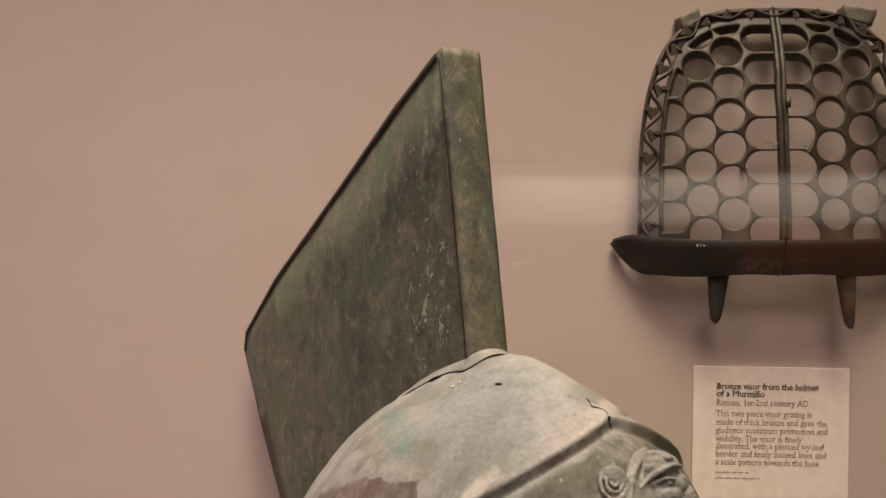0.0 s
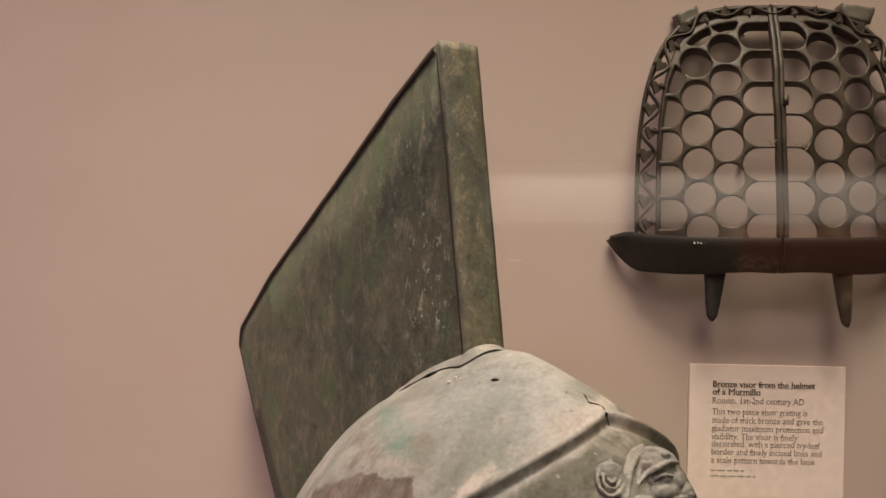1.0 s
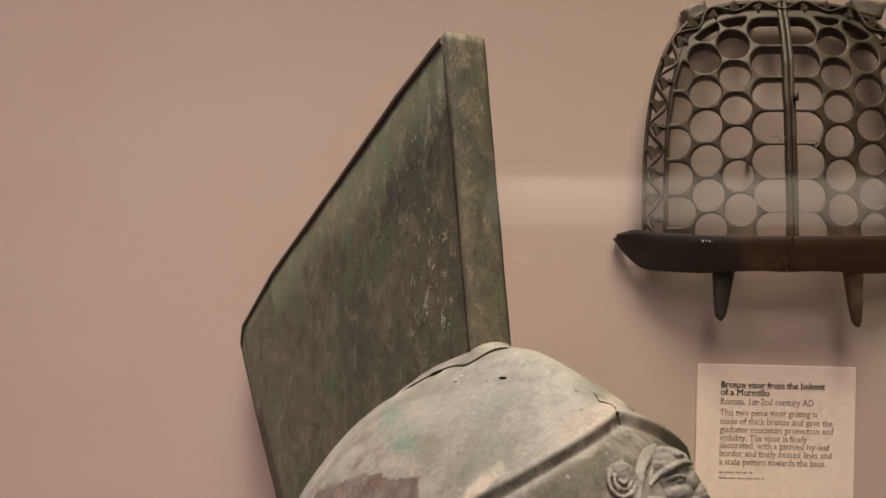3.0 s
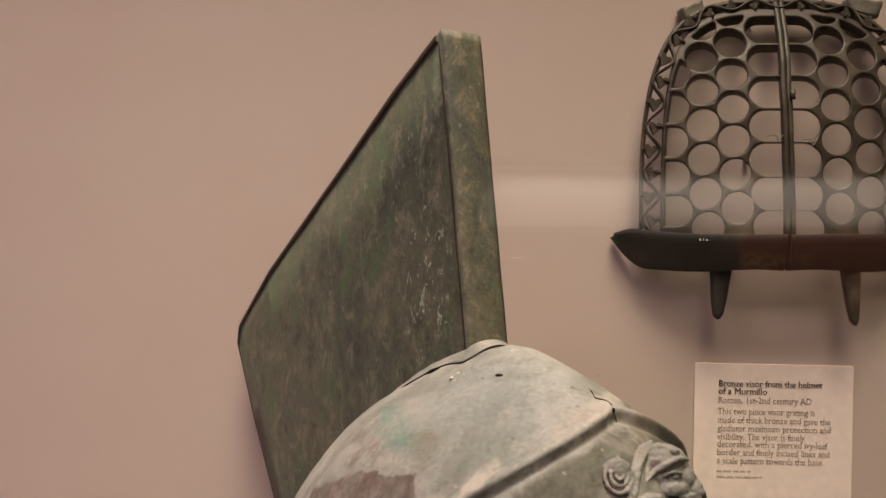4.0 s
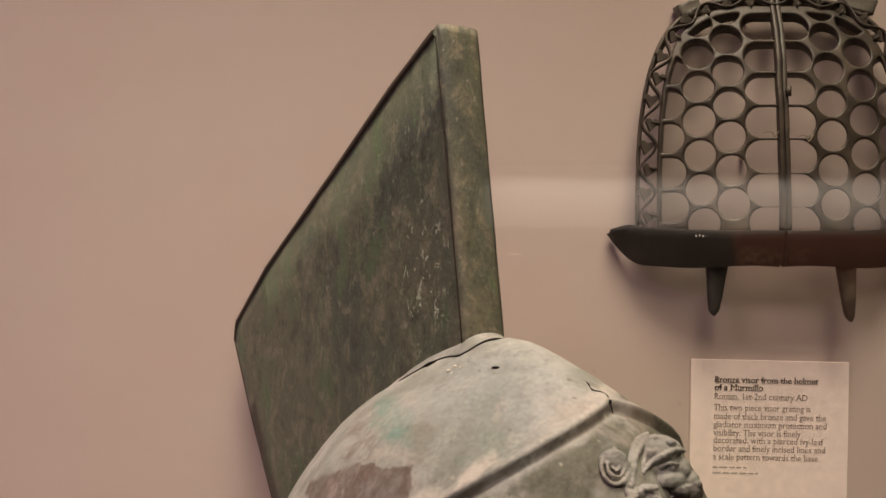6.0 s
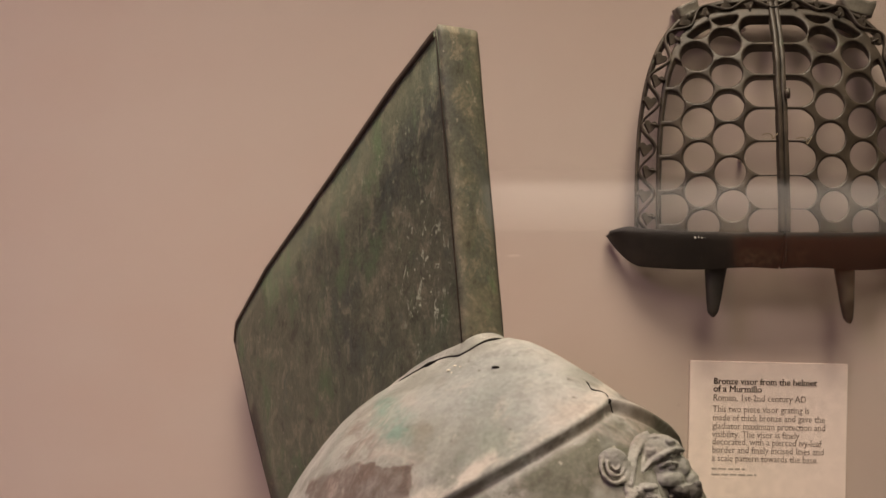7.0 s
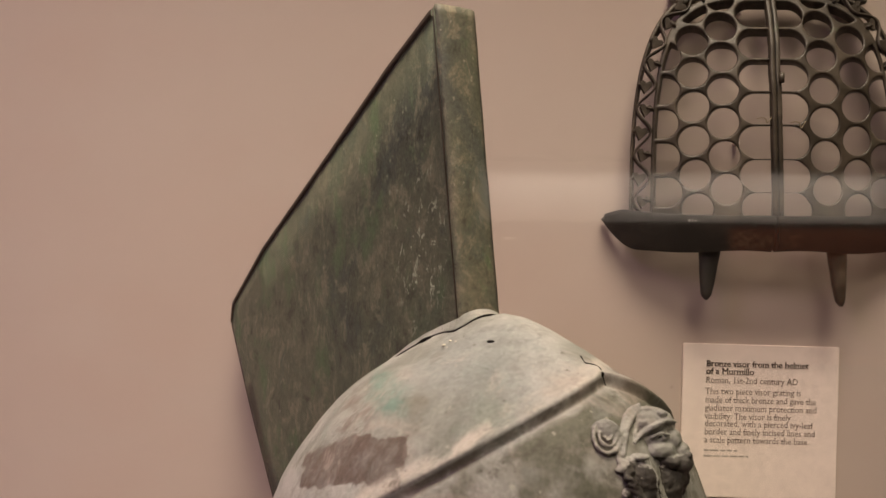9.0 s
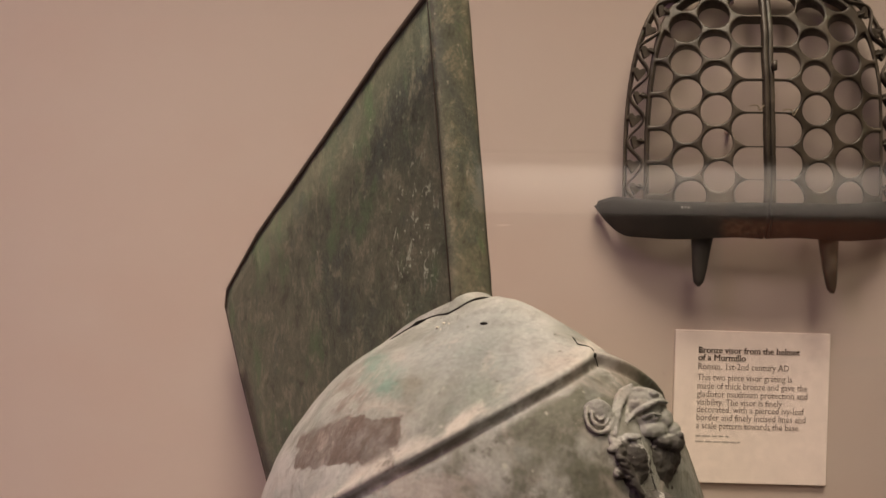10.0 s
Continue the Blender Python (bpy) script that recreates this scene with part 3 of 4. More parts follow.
def surface_marks():
    bm = bmesh.new()
    def over_ridge(x, y, more=0.0002):
        """The place on the raised brow ridge above (x, y), near the middle of the brow."""
        lift = 0.0
        for _ in range(4):
            drop = (TOP - bowl_z(x - 0.5 * lift, y) - ridge_drop(0)) * 1.5
            lift = 0.0042 * math.exp(-(drop / (0.0062 if drop < 0 else 0.0017)) ** 2)
        return (x, y, bowl_z(x, y) + lift * 1.1 + more)

    line = ((0.0530, 0.0026), (0.0552, 0.0019), (0.0575, 0.0006), (0.0605, -0.0008), (0.0645, 0.0012), (0.0690, 0.0002), (0.0725, 0.0000))
    tube(bm, smooth_path([over_ridge(*q) for q in line], 6), [0.00008 + 0.00022 * abs(math.sin(0.2 + k * 0.23)) for k in range(37)], 6)
    part("crack", bm, SEAM, helmet, "black crack at the top of the brow ridge")
    bm = bmesh.new()
    ball(bm, over_ridge(0.0698, 0.0003, 0.0), (0.0012, 0.0011, 0.0012))
    part("crack_hole", bm, SEAM, helmet, "black hole at the end of the crack")
    bm = bmesh.new()
    ball(bm, on_bowl(0.0164, -0.0218, 0.0), (0.0021, 0.0008, 0.0007), (0, 0, 35))
    part("small_hole", bm, SEAM, helmet, "small black hole in the bowl")
    for x, y, a, b in ((-0.0115, -0.0258, 0.0014, 0.0010), (-0.0130, -0.0287, 0.0032, 0.0011), (-0.0065, -0.0262, 0.0007, 0.0006), (-0.0085, -0.0302, 0.0006, 0.0005)):
        bm = bmesh.new()
        ball(bm, on_bowl(x, y, 0.0002), (a, b, 0.0005), (0, 0, -50), 8)
        for v in bm.verts:
            v.co += Vector((noise.noise(v.co * 900), noise.noise(v.co * 900 + Vector((5, 5, 5))), 0)) * 0.0004
        part("chip", bm, CHIP, helmet, "bright white chip in the patina")
    bm = bmesh.new()
    tube(bm, smooth_path([on_bowl(x, y, 0.0009) for x, y in ((-0.047, -0.0215), (-0.0415, -0.0205), (-0.0375, -0.0195))], 5), [0.0003, 0.0006, 0.0009, 0.0011, 0.0011, 0.0011, 0.001, 0.0009, 0.0007, 0.0005, 0.0003], 6)
    part("split", bm, SEAM, helmet, "short black split beside the crest")


surface_marks()


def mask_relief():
    """A small carved mask on the brow, as one plain relief, in millimetres from the centre of its volute."""
    bm = bmesh.new()
    base, across, up, out = Vector((0.0827, -0.0112, 0.2509)), Vector((0.575, 0.818, 0)), Vector((0, 0, 1)), Vector((0.818, -0.575, 0))

    def at(a, b, c):
        """c is the height over the bowl at the left of the mask, and over a fixed plane at its right."""
        c0 = 16.0
        while c0 > -14:
            p = base + (across * a + up * b + out * c0) * 0.001
            if p.z < bowl_z(p.x, p.y):
                break
            c0 -= 0.5
        k = max(0.0, min(1.0, (a - 12) / 10))
        plane = max(c0, -1.0 - 0.10 * b)
        return base + (across * a + up * b + out * (c + c0 * (1 - k) + plane * k)) * 0.001

    def lump(a, b, c, ra, rb, rc, tilt=0):
        r = bmesh.ops.create_uvsphere(bm, u_segments=16, v_segments=10, radius=0.001)
        m = Matrix((across * ra, out * -rc, up * rb)).transposed().to_4x4()
        bmesh.ops.transform(bm, matrix=Matrix.Translation(at(a, b, c)) @ m @ Euler((0, radians(tilt), 0)).to_matrix().to_4x4(), verts=r["verts"])

    def cord(radius, *pts):
        line = smooth_path([at(*p) for p in pts], 6)
        tube(bm, line, [radius * 0.001 * (0.7 + 0.3 * math.sin(math.pi * k / (len(line) - 1))) for k in range(len(line))], 8)

    lump(20, -4, -12, 14, 12, 11)
    lump(20, -24, -17, 13, 14, 8)
    lump(21, 3, -9, 12, 6.5, 9, -10)
    lump(25, -8.5, -5, 8, 4.6, 6)
    lump(31, -5, -8, 5, 6, 6)
    lump(35, -9, -8, 4.6, 3.6, 5.5)
    lump(35.5, -14.0, -7, 5.2, 5.2, 7)
    lump(30, -13.0, -5.5, 6, 3.6, 6.5)
    lump(31, -21, -9, 8.5, 8, 7)
    lump(37, -13.5, -5, 2.6, 3.2, 4)
    lump(38, -10.5, -4, 2.0, 1.6, 3)
    cord(1.3, (12.5, -4.5, 0), (17, -1, 0.6), (22, 2.4, 0.2), (28, 4.6, -2), (32.5, 3.4, -5))
    cord(0.9, (21, -2.8, -0.8), (25, -0.6, -0.4), (29.5, -1.4, -2))
    lump(26.5, -3.2, -2.2, 1.9, 1.3, 1.6)
    cord(1.7, (6.5, -9, 0.8), (8.5, -1.5, 1.0), (12, 4.5, 1.4), (17, 8.0, 0), (24, 8.8, -5))
    cord(1.5, (4, -10, 0.4), (6, -2.5, 0.7), (9.5, 4.5, 0.9), (13.5, 8.5, 0.8), (18, 10.5, -2))
    cord(1.1, (13, -3, 0), (15, 2, -0.5), (18.5, 5.5, -2))
    lump(26.5, 7.4, -4, 2.4, 1.6, 2.2)
    lump(14.2, -9.2, 2.4, 4.6, 1.5, 3.4, -6)
    lump(14, -21, -1.5, 8.5, 10, 4.0)
    lump(25, -25, -7, 11, 12, 6)
    lump(20, -38, -4, 16, 6, 6)
    for a, b, r in ((9, -13, 4.5), (10, -20, 5), (12, -27, 5), (14, -34, 5.5)):
        lump(a, b, -1.5, r, r, 3.0)
    cord(0.6, (17.6, -8, 4.5), (19.5, -14, 4.5), (22, -22, 3.5), (25, -32, 1.5))
    for k in range(5):
        cord(1.2, (6.0 + 1.4 * k, -16 - 2.6 * k, 3.4), (10.0 + 1.3 * k, -17.5 - 2.8 * k, 5.0), (13.5 + k, -22 - 2.8 * k, 4.2))
    cord(1.6, (10, -38, 3), (16, -36.5, 4), (23, -34.5, 3))
    for k in range(24):
        b = -11 - 13 * random.random()
        a = 3.0 - (b + 10) * 0.25 + 5.0 * random.random()
        r = random.uniform(1.1, 2.0)
        lump(a, b, random.uniform(0.2, 1.8), r * 1.3, r, r * 1.2, random.uniform(-60, 60))
    lump(24, -34, -13, 12, 8, 8)
    for k in range(9):
        lump(16 + 2.5 * k, -28 - 5 * math.sin(k * 0.45) - 2 * (k % 2), -6 - 0.5 * k, 1.8, 4.2, 2.6, -15 + 5 * k)
    lump(14, -36, -4, 12, 3, 5, 5)
    lump(-0.2, -0.2, -0.8, 7.2, 6.9, 2.8)
    spiral, radii = [], []
    for k in range(60):
        t = k / 59
        a = -0.9 - t * 4.6 * math.pi
        q = 6.8 - 5.7 * t
        spiral.append(at(q * math.cos(a), q * math.sin(a), 1.6 + 1.2 * t))
        radii.append(0.00105 - 0.0004 * t)
    tube(bm, spiral, radii, 8)
    cord(1.2, (4.0, -4.4, 1.4), (7, -3, 1.2), (9.5, 1, 0.6))
    ob = part("mask_relief", bm, RELIEF, helmet, "small weathered relief mask with a volute on the brow")
    md = ob.modifiers.new("merge", "REMESH")
    md.mode, md.voxel_size, md.use_smooth_shade = "VOXEL", 0.00045, True
    sm = ob.modifiers.new("soft", "SMOOTH")
    sm.factor, sm.iterations = 0.5, 2
    wear = bpy.data.textures.new("wear", "CLOUDS")
    wear.noise_scale, wear.noise_depth = 0.0028, 3
    dm = ob.modifiers.new("wear", "DISPLACE")
    dm.texture, dm.strength, dm.mid_level, dm.texture_coords = wear, 0.0013, 0.5, "LOCAL"
    return ob


mask_relief()


# ---- visor ----
visor = holder("visor", Matrix.Translation((0.2745, BACK, 1.43)), "two-piece pierced bronze visor grating hung on the cloth wall", "visor")
SLOPE = ((-1, 1), (0.13, 1), (0.165, 0.8), (0.19, 0.52), (0.205, 0.3), (0.225, 0.02), (0.3, 0))
SX, SY = [a for a, b in SLOPE], [b for a, b in SLOPE]


def visor_depth(x, z):
    """How far the visor's front stands off the wall."""
    return (0.010 + 0.036 * np.interp(z, SX, SY)) * (1 - 0.45 * np.minimum(1.3, np.abs(x / 0.105)) ** 2)


def arch(x, z, half, high, power):
    """Signed distance (about) inside an arch that stands on z = 0.03; below it the sides run straight down."""
    v = np.maximum(0, z - 0.03) / high
    f = (np.abs(x / half) ** power + v ** power) ** (1 / power)
    return (1 - f) * half


def sheet(name, field, x0, x1, z0, z1, step, thick, material, label, lift=0.0, rounding=0.0012):
    """A pierced plate: solid where field(x, z) > 0, on the visor's curved front, with rounded edges."""
    nx, nz = int((x1 - x0) / step) + 1, int((z1 - z0) / step) + 1
    xs, zs = x0 + step * np.arange(nx + 1), z0 + step * np.arange(nz + 1)
    X, Z = np.meshgrid(xs, zs, indexing="ij")
    Fv = field(X, Z)
    keys, co = {}, []

    def point(i, j, k, l):
        key = (i, j, k, l)
        if key not in keys:
            a, b = Fv[i, j], Fv[k, l]
            t = 0 if (i, j) == (k, l) else a / (a - b)
            keys[key] = len(co)
            co.append((xs[i] + t * (xs[k] - xs[i]), zs[j] + t * (zs[l] - zs[j]), a if (i, j) == (k, l) else 0.0))
        return keys[key]

    faces = []
    for i in range(nx):
        for j in range(nz):
            ring = ((i, j), (i + 1, j), (i + 1, j + 1), (i, j + 1))
            inside = [Fv[c] > 0 for c in ring]
            if not any(inside):
                continue
            poly = []
            for k in range(4):
                a, b = ring[k], ring[(k + 1) % 4]
                if inside[k]:
                    poly.append(point(*a, *a))
                if inside[k] != inside[(k + 1) % 4]:
                    lo, hi = min(a, b), max(a, b)
                    poly.append(point(*lo, *hi))
            if len(poly) > 2:
                faces.append(poly)
    co = np.array(co)
    depth = visor_depth(co[:, 0], co[:, 1]) + lift
    e = np.clip(co[:, 2] / rounding, 0, 1)
    soft = rounding * 0.8 * (1 - np.sqrt(1 - (1 - e) ** 2))
    n = len(co)
    x, z, q = co[:, 0], co[:, 1], 0.003
    sz = (visor_depth(x, z + q) - visor_depth(x, z - q)) / (2 * q)
    k = thick / np.sqrt(1 + sz ** 2)
    verts = np.concatenate([np.stack([x, -(depth - soft), z], 1), np.stack([x + 0.38 * k, -depth + k, z + 2.0 * sz * k], 1)])
    count = {}
    for f in faces:
        for a, b in zip(f, f[1:] + f[:1]):
            count[(a, b)] = 1
    out = list(faces) + [[v + n for v in f[::-1]] for f in faces]
    out += [[b, a, a + n, b + n] for a, b in count if (b, a) not in count]
    me = bpy.data.meshes.new(name)
    me.from_pydata(verts.tolist(), [], out)
    me.materials.append(material)
    me.polygons.foreach_set("use_smooth", [True] * len(me.polygons))
    ob = new(name, me)
    ob.parent = visor
    return tagged(ob, label)


def joint(z):
    """The slightly crooked joint line of the two halves."""
    return -0.0007 - 0.0028 * np.clip((z - 0.05) / 0.09, 0, 1) + 0.0042 * np.maximum(0, (z - 0.14) / 0.075)


# columns of holes: x at the bottom and at the top, bow, first height, pitch, count, and the side to which a hole runs on (0: round)
COLUMNS = [(-0.0846, -0.0857, -0.0026, 0.0473, 0.0273, 5, -1), (-0.0620, -0.0637, -0.0030, 0.0340, 0.0270, 7, 0), (-0.0402, -0.0404, -0.0034, 0.0495, 0.0262, 7, 0),
           (-0.0172, -0.0170, -0.0032, 0.0350, 0.0261, 7, 1), (0.0150, 0.0118, -0.0018, 0.0325, 0.0265, 7, -1), (0.0392, 0.0362, -0.0022, 0.0495, 0.0266, 7, 0),
           (0.0663, 0.0597, 0.0002, 0.0350, 0.0270, 7, 0), (0.0890, 0.0850, 0.0010, 0.0480, 0.0272, 5, 1)]


def grating(x, z):
    near = np.full(x.shape, 9.0)
    for c, (xa, xb, bow, z0, pitch, count, runs) in enumerate(COLUMNS):
        for k in range(count):
            t = k / (count - 1)
            hx, hz = xa + (xb - xa) * t + 4 * bow * t * (1 - t), z0 + pitch * k
            dx = x - hx
            if runs:
                dx = np.where(dx * runs > 0, np.maximum(0, np.abs(dx) - 0.03), dx)
            r = (0.0116 if runs else 0.0121) + 0.0002 * math.sin(k * 2.3 + c)
            near = np.minimum(near, np.hypot(dx, (z - hz) * (0.98 if runs else 1.0)) - r)
    inner = arch(x, z, 0.0955, 0.1785, 3.7)
    solid = np.maximum(near, np.maximum(0.0018 - inner, 0.0287 - z))
    return np.minimum(np.minimum(solid, inner + 0.0012), z - 0.024)


sheet("grating", lambda x, z: np.minimum(grating(x, z), joint(z) - 0.0028 - x), -0.1, 0.0, 0.02, 0.212, 0.0010, 0.0060, GRATE, "pierced grating half with round holes")
sheet("grating", lambda x, z: np.minimum(grating(x, z), x - joint(z) - 0.0028), -0.002, 0.1, 0.02, 0.212, 0.0010, 0.0060, GRATE, "pierced grating half with round holes")


def outer_band(x, z):
    f = arch(x, z, 0.1125, 0.1900, 3.3)
    return np.minimum(np.minimum(f, 0.0021 - f), z - 0.030)


sheet("outer_rim", outer_band, -0.114, 0.114, 0.028, 0.222, 0.0010, 0.006, GRATE, "plain raised rim of the visor", 0.0004)


def hinge():
    for x, w in ((-0.0021, 0.0019), (0.0021, 0.0019)):
        bm = bmesh.new()
        zs = np.linspace(0.028, 0.2185, 60)
        rows = []
        for z in zs:
            d = float(visor_depth(0, z))
            xx = x + float(joint(z))
            k = 0.0003 * noise.noise((z * 200, x * 900, 0))
            rows.append([bm.verts.new((xx + sx * w + k, -(d + o + k), z)) for sx, o in ((-1, -0.004), (-1, 0.0012), (-0.75, 0.0018), (0.75, 0.0018), (1, 0.0012), (1, -0.004))])
        for a, b in zip(rows, rows[1:]):
            for j in range(5):
                bm.faces.new((a[j], a[j + 1], b[j + 1], b[j]))
        bm.faces.new(rows[0][::-1])
        bm.faces.new(rows[-1])
        part("hinge_rail", bm, GRATE, visor, "straight rail along the joint of the two halves")
    bm = bmesh.new()
    tube(bm, [(float(joint(z)), -float(visor_depth(0, z)) - 0.0016, z) for z in np.linspace(0.003, 0.213, 50)], [0.0005 + 0.0003 * math.sin(k * 0.9) for k in range(50)], 6)
    part("hinge_gap", bm, SEAM, visor, "dark joint between the two halves")
    bm = bmesh.new()
    d = float(visor_depth(0, 0.136))
    tube(bm, [(0.0004, -d - 0.0032, 0.1325), (0.0004, -d - 0.0032, 0.1400)], 0.0022, 10)
    bmesh.ops.bevel(bm, geom=[e for e in bm.edges if len(e.link_faces) == 2 and e.calc_face_angle() > 1], offset=0.0006, segments=2, affect="EDGES")
    part("hinge_knuckle", bm, GRATE, visor, "small worn knuckle of the hinge")


hinge()


def ivy_border():
    """A wavy stem with heart-shaped leaves between the two rims."""
    def mid(a):
        c, s = math.cos(a), math.sin(a)
        q = ((abs(c) / 0.1040) ** 3.45 + (abs(s) / 0.1843) ** 3.45) ** (-1 / 3.45)
        return Vector((q * c, q * s + 0.03))

    angles = np.linspace(0.012, math.pi - 0.012, 900)
    line = [mid(a) for a in angles]
    run = np.concatenate([[0], np.cumsum([(b - a).length for a, b in zip(line, line[1:])])])
    total = run[-1]
    waves = 13.5
    pts = []
    for i in range(0, 900, 2):
        a, b = line[max(0, i - 1)], line[min(899, i + 1)]
        t = (b - a).normalized()
        n = Vector((t.y, -t.x))
        w = math.sin(run[i] / total * waves * math.tau)
        p = line[i] + n * ((0.0034 + 0.0022 * abs(t.y)) * w)
        pts.append((p.x, -float(visor_depth(p.x, p.y)) - 0.0005, p.y))
    bm = bmesh.new()
    tube(bm, pts, 0.00105, 6, flat=2.4)
    part("ivy_stem", bm, GRATE, visor, "thin wavy ivy stem of the pierced border")
    bm = bmesh.new()
    heart = [(0, -0.0062), (0.0026, -0.0028), (0.0050, 0.0008), (0.0046, 0.0034), (0.0024, 0.0042), (0, 0.0026), (-0.0024, 0.0042), (-0.0046, 0.0034), (-0.0050, 0.0008), (-0.0026, -0.0028)]
    front = [bm.verts.new((x * 0.8, -0.0008, z * 0.8)) for x, z in heart]
    mids = [bm.verts.new((x * 0.9, 0.0002, z * 0.9)) for x, z in heart]
    rear = [bm.verts.new((x * 0.85, 0.0034, z * 0.85)) for x, z in heart]
    hub = bm.verts.new((0, -0.0010, 0.0002))
    for k in range(10):
        l = (k + 1) % 10
        bm.faces.new((hub, front[k], front[l]))
        bm.faces.new((front[k], mids[k], mids[l], front[l]))
        bm.faces.new((mids[k], rear[k], rear[l], mids[l]))
    bm.faces.new(rear[::-1])
    first = None
    for k in range(27):
        s = (k + 0.5) / 27 * total
        i = int(np.searchsorted(run, s))
        a, b = line[max(0, i - 1)], line[min(899, i + 1)]
        t = (b - a).normalized()
        n = Vector((t.y, -t.x))
        w = -1 if math.sin(s / total * waves * math.tau) > 0 else 1
        p = line[i] + n * (0.0012 * w)
        size = 0.72 + 0.38 * abs(t.y) + 0.15 * random.random()
        ang = math.atan2(t.y, t.x) + random.uniform(-0.35, 0.35) + (-math.pi / 2 if p.x < 0 else math.pi / 2) + math.pi
        stalk = bmesh.new()
        ends = [p + n * ((0.0038 + 0.0022 * abs(t.y)) * w) * q - t * 0.001 * (1 - q) for q in (0.0, 0.5, 1.0)]
        tube(stalk, [(e.x, -float(visor_depth(e.x, e.y)) - 0.0003, e.y) for e in ends], 0.0010, 6, flat=2.4)
        part("stalk", stalk, GRATE, visor)
        m = Matrix.Translation((p.x, -float(visor_depth(p.x, p.y)) - 0.0006, p.y)) @ Euler((0, -ang, 0)).to_matrix().to_4x4() @ Matrix.Scale(size, 4)
        if first is None:
            first = part("leaf", bm, GRATE, visor, smooth=False)
            first.matrix_basis = m
        else:
            shared("leaf", first, visor, m)


ivy_border()


def brim_half(side):
    """The dark lower band: it bends back to the wall towards its lower edge and runs out to a blunt tip."""
    bm, rows = bmesh.new(), []
    for t in np.linspace(0, 1, 46):
        x = 0.0008 + 0.1275 * t
        drop = 0.0012 + 0.0010 * math.sin(t * 9) + 0.0262 * (max(0, t - 0.80) / 0.20) ** 1.7
        crest_z = 0.0285 + 0.0085 * t ** 4 - 0.0080 * max(0, (t - 0.88) / 0.12) ** 1.5
        d = float(visor_depth(min(x, 0.112), 0.03))
        out = d - 0.010 * max(0, (t - 0.85) / 0.15)
        row = []
        for s in np.linspace(0, 1, 9):
            z = crest_z + (drop - crest_z) * s
            dd = out + 0.0015 * math.sin(min(1, s * 8) * math.pi / 2) - 0.012 * s ** 1.1
            k = 0.0003 * noise.noise((x * 120, z * 120, side))
            row.append(Vector((side * x - 0.0019, -max(0.004, dd + k), z)))
        rows.append(row)
    grid = [[bm.verts.new(p) for p in r] for r in rows]
    for a, b in zip(grid, grid[1:]):
        for j in range(8):
            q = (a[j], a[j + 1], b[j + 1], b[j])
            bm.faces.new(q if side > 0 else q[::-1])
    bmesh.ops.recalc_face_normals(bm, faces=bm.faces[:])
    ob = part("brim", bm, BRIM, visor, "black-brown lower band bent back to the wall")
    md = ob.modifiers.new("thickness", "SOLIDIFY")
    md.thickness, md.offset = 0.005, 0
    bv = ob.modifiers.new("edges", "BEVEL")
    bv.width, bv.segments, bv.limit_method = 0.0012, 2, "ANGLE"
    return ob


brim_half(-1)
brim_half(1)


def prong(x0, x1, tip_x, tip_z, depth, material):
    bm, rows = bmesh.new(), []
    n = 16
    for k in range(n + 1):
        t = k / n
        z = 0.006 + (tip_z - 0.006) * t
        c = (x0 + x1) / 2 + (tip_x - (x0 + x1) / 2) * t
        w = (x1 - x0) / 2 * (1 - t) ** 0.9 * 0.62 + (x1 - x0) / 2 * 0.38
        w *= math.sqrt(max(0.02, 1 - max(0, (t - 0.86) / 0.14) ** 2)) * (1 + 0.06 * noise.noise((z * 150, x0 * 50, 0)))
        rows.append([bm.verts.new((c + w * sx, -(depth + 0.0035 * sy), z)) for sx, sy in ((-1, -0.6), (-1, 0.4), (-0.6, 1), (0.6, 1), (1, 0.4), (1, -0.6), (0, -1))])
    for a, b in zip(rows, rows[1:]):
        for j in range(7):
            bm.faces.new((a[j], a[(j + 1) % 7], b[(j + 1) % 7], b[j]))
    bm.faces.new(rows[0])
    bm.faces.new(rows[-1][::-1])
    bmesh.ops.recalc_face_normals(bm, faces=bm.faces[:])
    return part("prong", bm, material, visor, "tapered prong below the visor's lower band")


prong(-0.0570, -0.0390, -0.0510, -0.0385, 0.026, BRIM)
prong(0.0450, 0.0615, 0.0570, -0.0430, 0.027, GRATE)


def lug(x, z, turn, wide):
    bm = bmesh.new()
    vs = box(bm, (-wide / 2, -0.006, -0.0075), (wide / 2, 0.009, 0.0068))
    for v in vs:
        if v.co.z > 0:
            v.co.x *= 1.12
        if v.co.x < 0:
            v.co.z *= 0.88
    bmesh.ops.subdivide_edges(bm, edges=bm.edges[:], cuts=4, use_grid_fill=True)
    for v in bm.verts:
        if v.co.z > 0.0055 and abs(v.co.x) < wide * 0.36:
            v.co.z -= 0.0012
    bmesh.ops.smooth_vert(bm, verts=bm.verts[:], factor=0.35, use_axis_x=True, use_axis_y=True, use_axis_z=True)
    for v in bm.verts:
        v.co += Vector((noise.noise(v.co * 300), noise.noise(v.co * 300 + Vector((9, 0, 0))), noise.noise(v.co * 300 + Vector((0, 9, 0))))) * 0.0016
    ob = part("lug", bm, LUG, visor, "boxy dull green lug on the visor's shoulder")
    ob.matrix_basis = Matrix.Translation((x, -0.010, z)) @ Euler((0, radians(turn), 0)).to_matrix().to_4x4()


lug(-0.0672, 0.2100, -22, 0.0170)
lug(0.0705, 0.2135, 10, 0.0250)


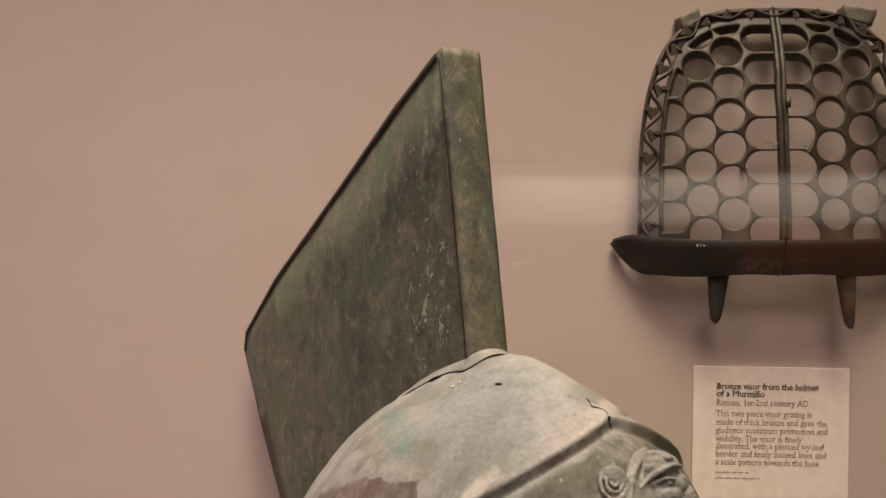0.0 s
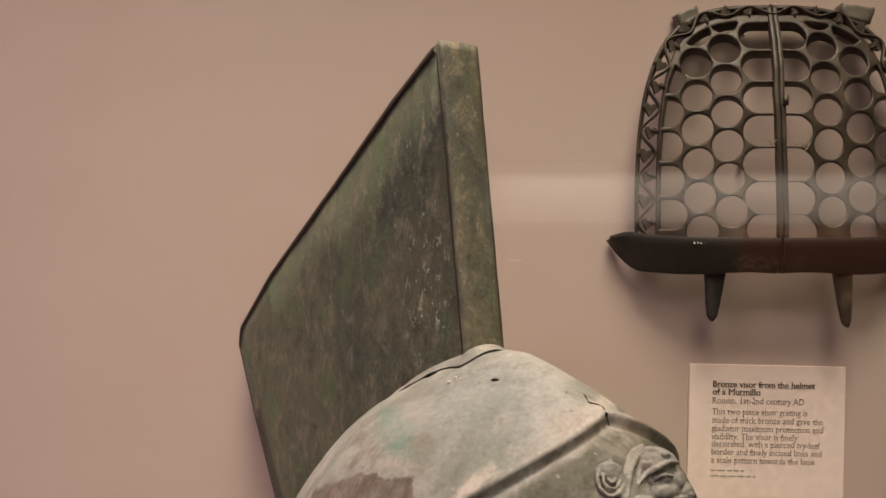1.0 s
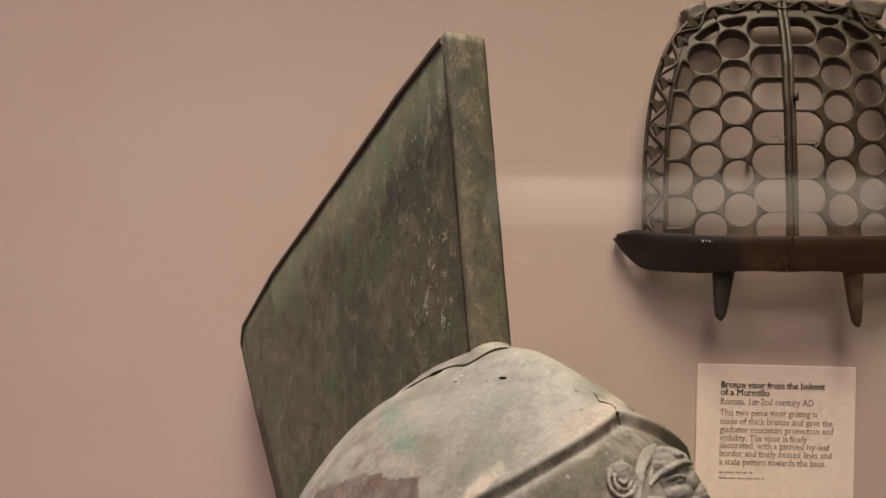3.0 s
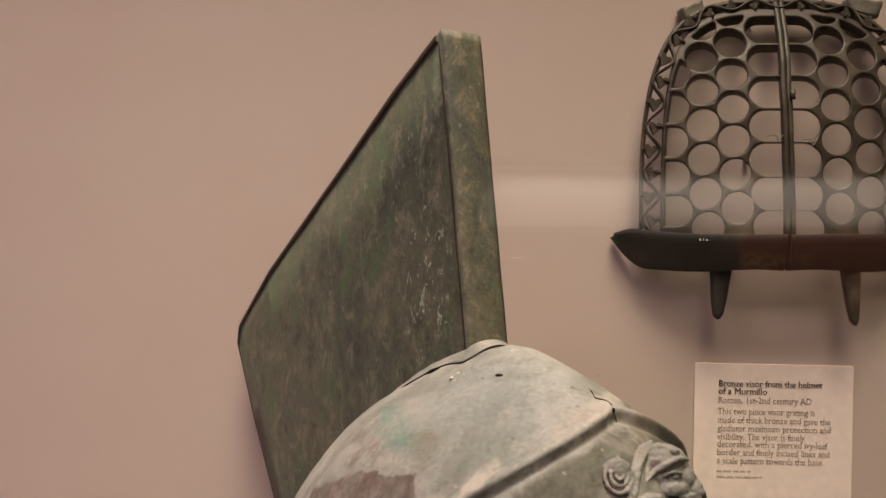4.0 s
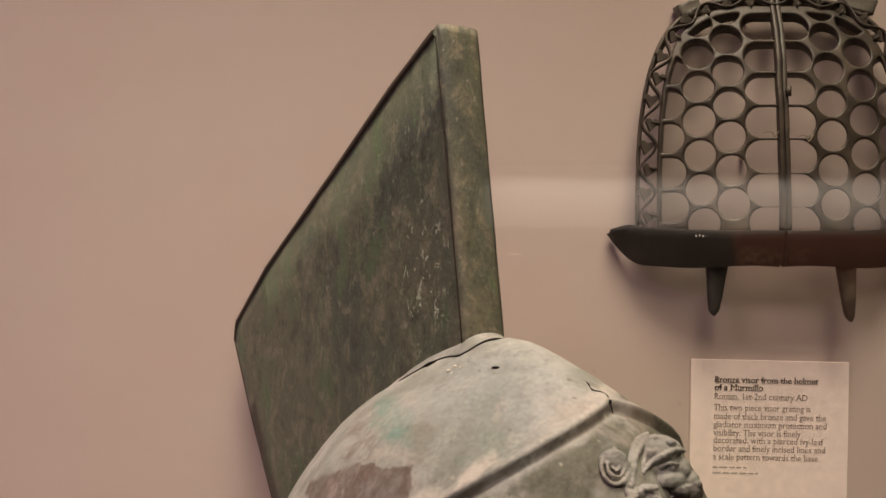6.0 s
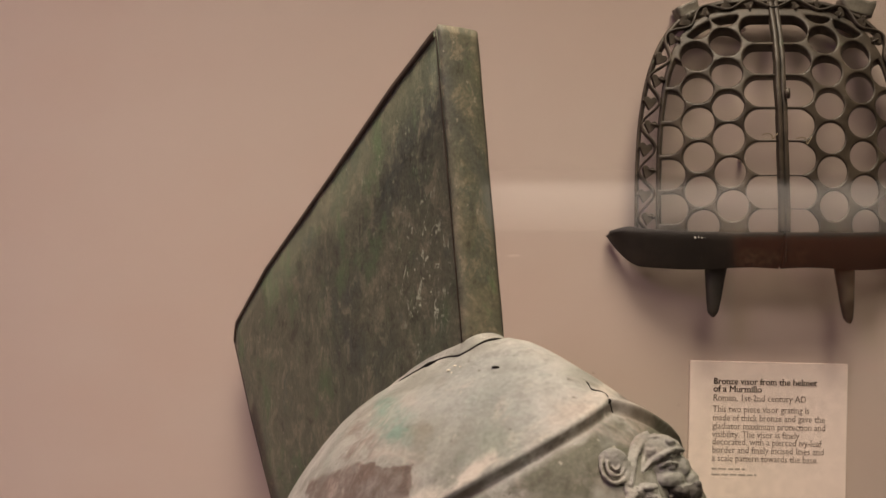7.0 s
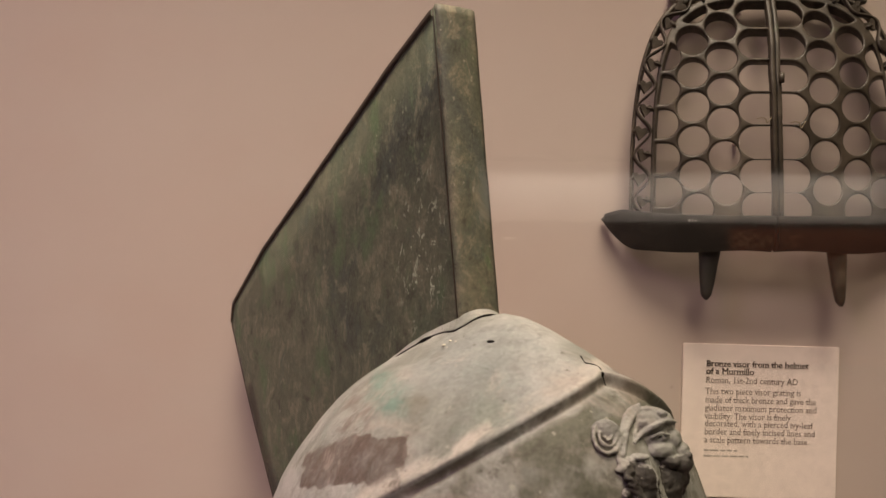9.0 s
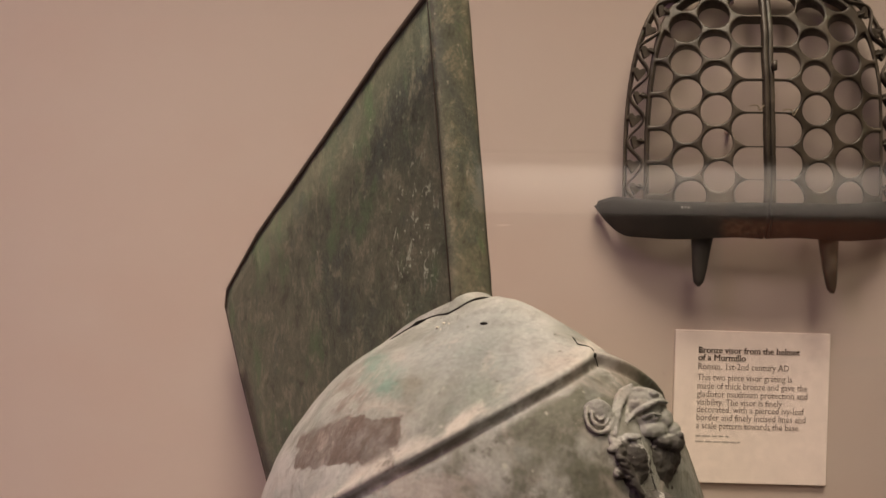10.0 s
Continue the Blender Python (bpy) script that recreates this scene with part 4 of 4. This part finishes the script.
def peg(x, z):
    bm = bmesh.new()
    tube(bm, [(0, 0, 0), (0, -0.010, -0.0005), (0, -0.0115, -0.0005)], [0.0018, 0.0018, 0.0009], 8)
    ob = part("wall_pin", bm, CARD)
    ob.matrix_world = Matrix.Translation((0.2745 + x, BACK, 1.43 + z))
    return tagged(ob, "small beige pin in the wall behind the visor", "pin", "pins behind the visor")


peg(-0.021, 0.090)
peg(-0.021, 0.196)


def wire_clip(x, z, lean):
    bm = bmesh.new()
    d = float(visor_depth(x, z)) + 0.001
    tube(bm, smooth_path([(x - 0.006, -d, z + 0.0004), (x - 0.002, -d - 0.0012, z + 0.0012), (x + 0.001, -d - 0.0012, z - 0.0002), (x + 0.002, -d - 0.0008, z + lean), (x + 0.006, -d, z + 0.0016)], 5), 0.0004, 6)
    part("wire_clip", bm, BRASS, visor, "thin brass mounting wire")


wire_clip(-0.0125, 0.1040, -0.003)
wire_clip(0.0140, 0.1010, -0.004)


def brim_number():
    for k, (w, z) in enumerate(((0.0013, 0), (0.0007, 0.0003), (0.0013, 0.0001), (0.0009, 0.0004))):
        bm = bmesh.new()
        box(bm, (-w / 2, -0.0002, -0.0010), (w / 2, 0.0002, 0.0010))
        ob = part("number_bar", bm, MARK, visor, "faded white painted mark", False)
        ob.matrix_basis = Matrix.Translation((-0.0690 + 0.0026 * k, -float(visor_depth(-0.066, 0.03)) - 0.0036, 0.0245 + z)) @ Euler((radians(-24), 0, 0)).to_matrix().to_4x4()


brim_number()


# ---- label ----
label = holder("wall_label", Matrix.Translation((0.2121, BACK, 1.3543)) @ pose(0, 0, 0, 0, 1.15, 0), "square off-white card label with dark printed text on the wall", "label")
bm = bmesh.new()
box(bm, (0, -0.0030, -0.1270), (0.1295, 0.0, 0.0))
bmesh.ops.bevel(bm, geom=bm.edges[:], offset=0.0004, segments=2, affect="EDGES")
part("card", bm, CARD, label, "off-white card", False)
LINES = [("Bronze visor from the helmet", 0.0161, 0.0845, True), ("of a Murmillo", 0.0224, 0.0395, True), ("Roman, 1st-2nd century AD", 0.0298, 0.0762, False),
         ("This two piece visor grating is", 0.0389, 0.0790, False), ("made of thick bronze and gave the", 0.0460, 0.0920, False),
         ("gladiator maximum protection and", 0.0528, 0.0928, False), ("visibility. The visor is finely", 0.0596, 0.0720, False),
         ("decorated, with a pierced ivy-leaf", 0.0657, 0.0896, False), ("border and finely incised lines and", 0.0724, 0.0920, False), ("a scale pattern towards the base.", 0.0792, 0.0868, False)]


def print_line(text, down, width, bold):
    cu = bpy.data.curves.new("text", "FONT")
    cu.body, cu.size, cu.offset, cu.resolution_u = text, 0.0074, 0.0 if bold else -0.00005, 3
    tmp = bpy.data.objects.new("text", cu)
    scene.collection.objects.link(tmp)
    bpy.context.view_layer.update()
    me = bpy.data.meshes.new_from_object(tmp.evaluated_get(bpy.context.evaluated_depsgraph_get()))
    bpy.data.objects.remove(tmp)
    # short feet and caps on the ends of the stems, as a book face has them
    face = bmesh.new()
    face.from_mesh(me)
    ends = [(a.co.copy(), b.co.copy()) for a, b in (e.verts for e in face.edges if len(e.link_faces) == 1) if abs(a.co.y - b.co.y) < 0.00004 and 0.0004 < abs(a.co.x - b.co.x) < 0.0012]
    for a, b in ends:
        x0, x1, y = min(a.x, b.x) - 0.00042, max(a.x, b.x) + 0.00042, a.y
        up = 0.00034 if y < 0.001 else -0.00034
        face.faces.new([face.verts.new(p) for p in ((x0, y, 0.00005), (x1, y, 0.00005), (x1, y + up, 0.00005), (x0, y + up, 0.00005))])
    face.to_mesh(me)
    face.free()
    xs = [v.co.x for v in me.vertices]
    k = width / (max(xs) - min(xs))
    me.transform(Matrix.Diagonal((k, 1, 1, 1)))
    if bold:
        both = bmesh.new()
        both.from_mesh(me)
        twin = bmesh.ops.duplicate(both, geom=both.faces[:])
        bmesh.ops.translate(both, vec=(0.00022, 0, 0.0001), verts=[g for g in twin["geom"] if isinstance(g, bmesh.types.BMVert)])
        both.to_mesh(me)
        both.free()
    me.materials.clear()
    me.materials.append(INK if bold else GREY)
    ob = new("text_line", me)
    ob.parent = label
    ob.matrix_basis = Matrix.Translation((0.0190, -0.0034, -down - 0.0024)) @ Euler((radians(90), 0, 0)).to_matrix().to_4x4()
    tagged(ob, "bold printed heading" if bold else "printed text line")


for row in LINES:
    print_line(*row)
for down, width in ((0.0880, 0.0278), (0.0926, 0.0371)):
    bm = bmesh.new()
    x = 0.0190
    while x < 0.0190 + width:
        w = random.uniform(0.003, 0.007)
        box(bm, (x, -0.0032, -down - 0.0007), (min(x + w, 0.0190 + width), -0.0029, -down + 0.0006))
        x += w + 0.0014
    part("faint_bars", bm, FAINT, label, "faint small print", False)
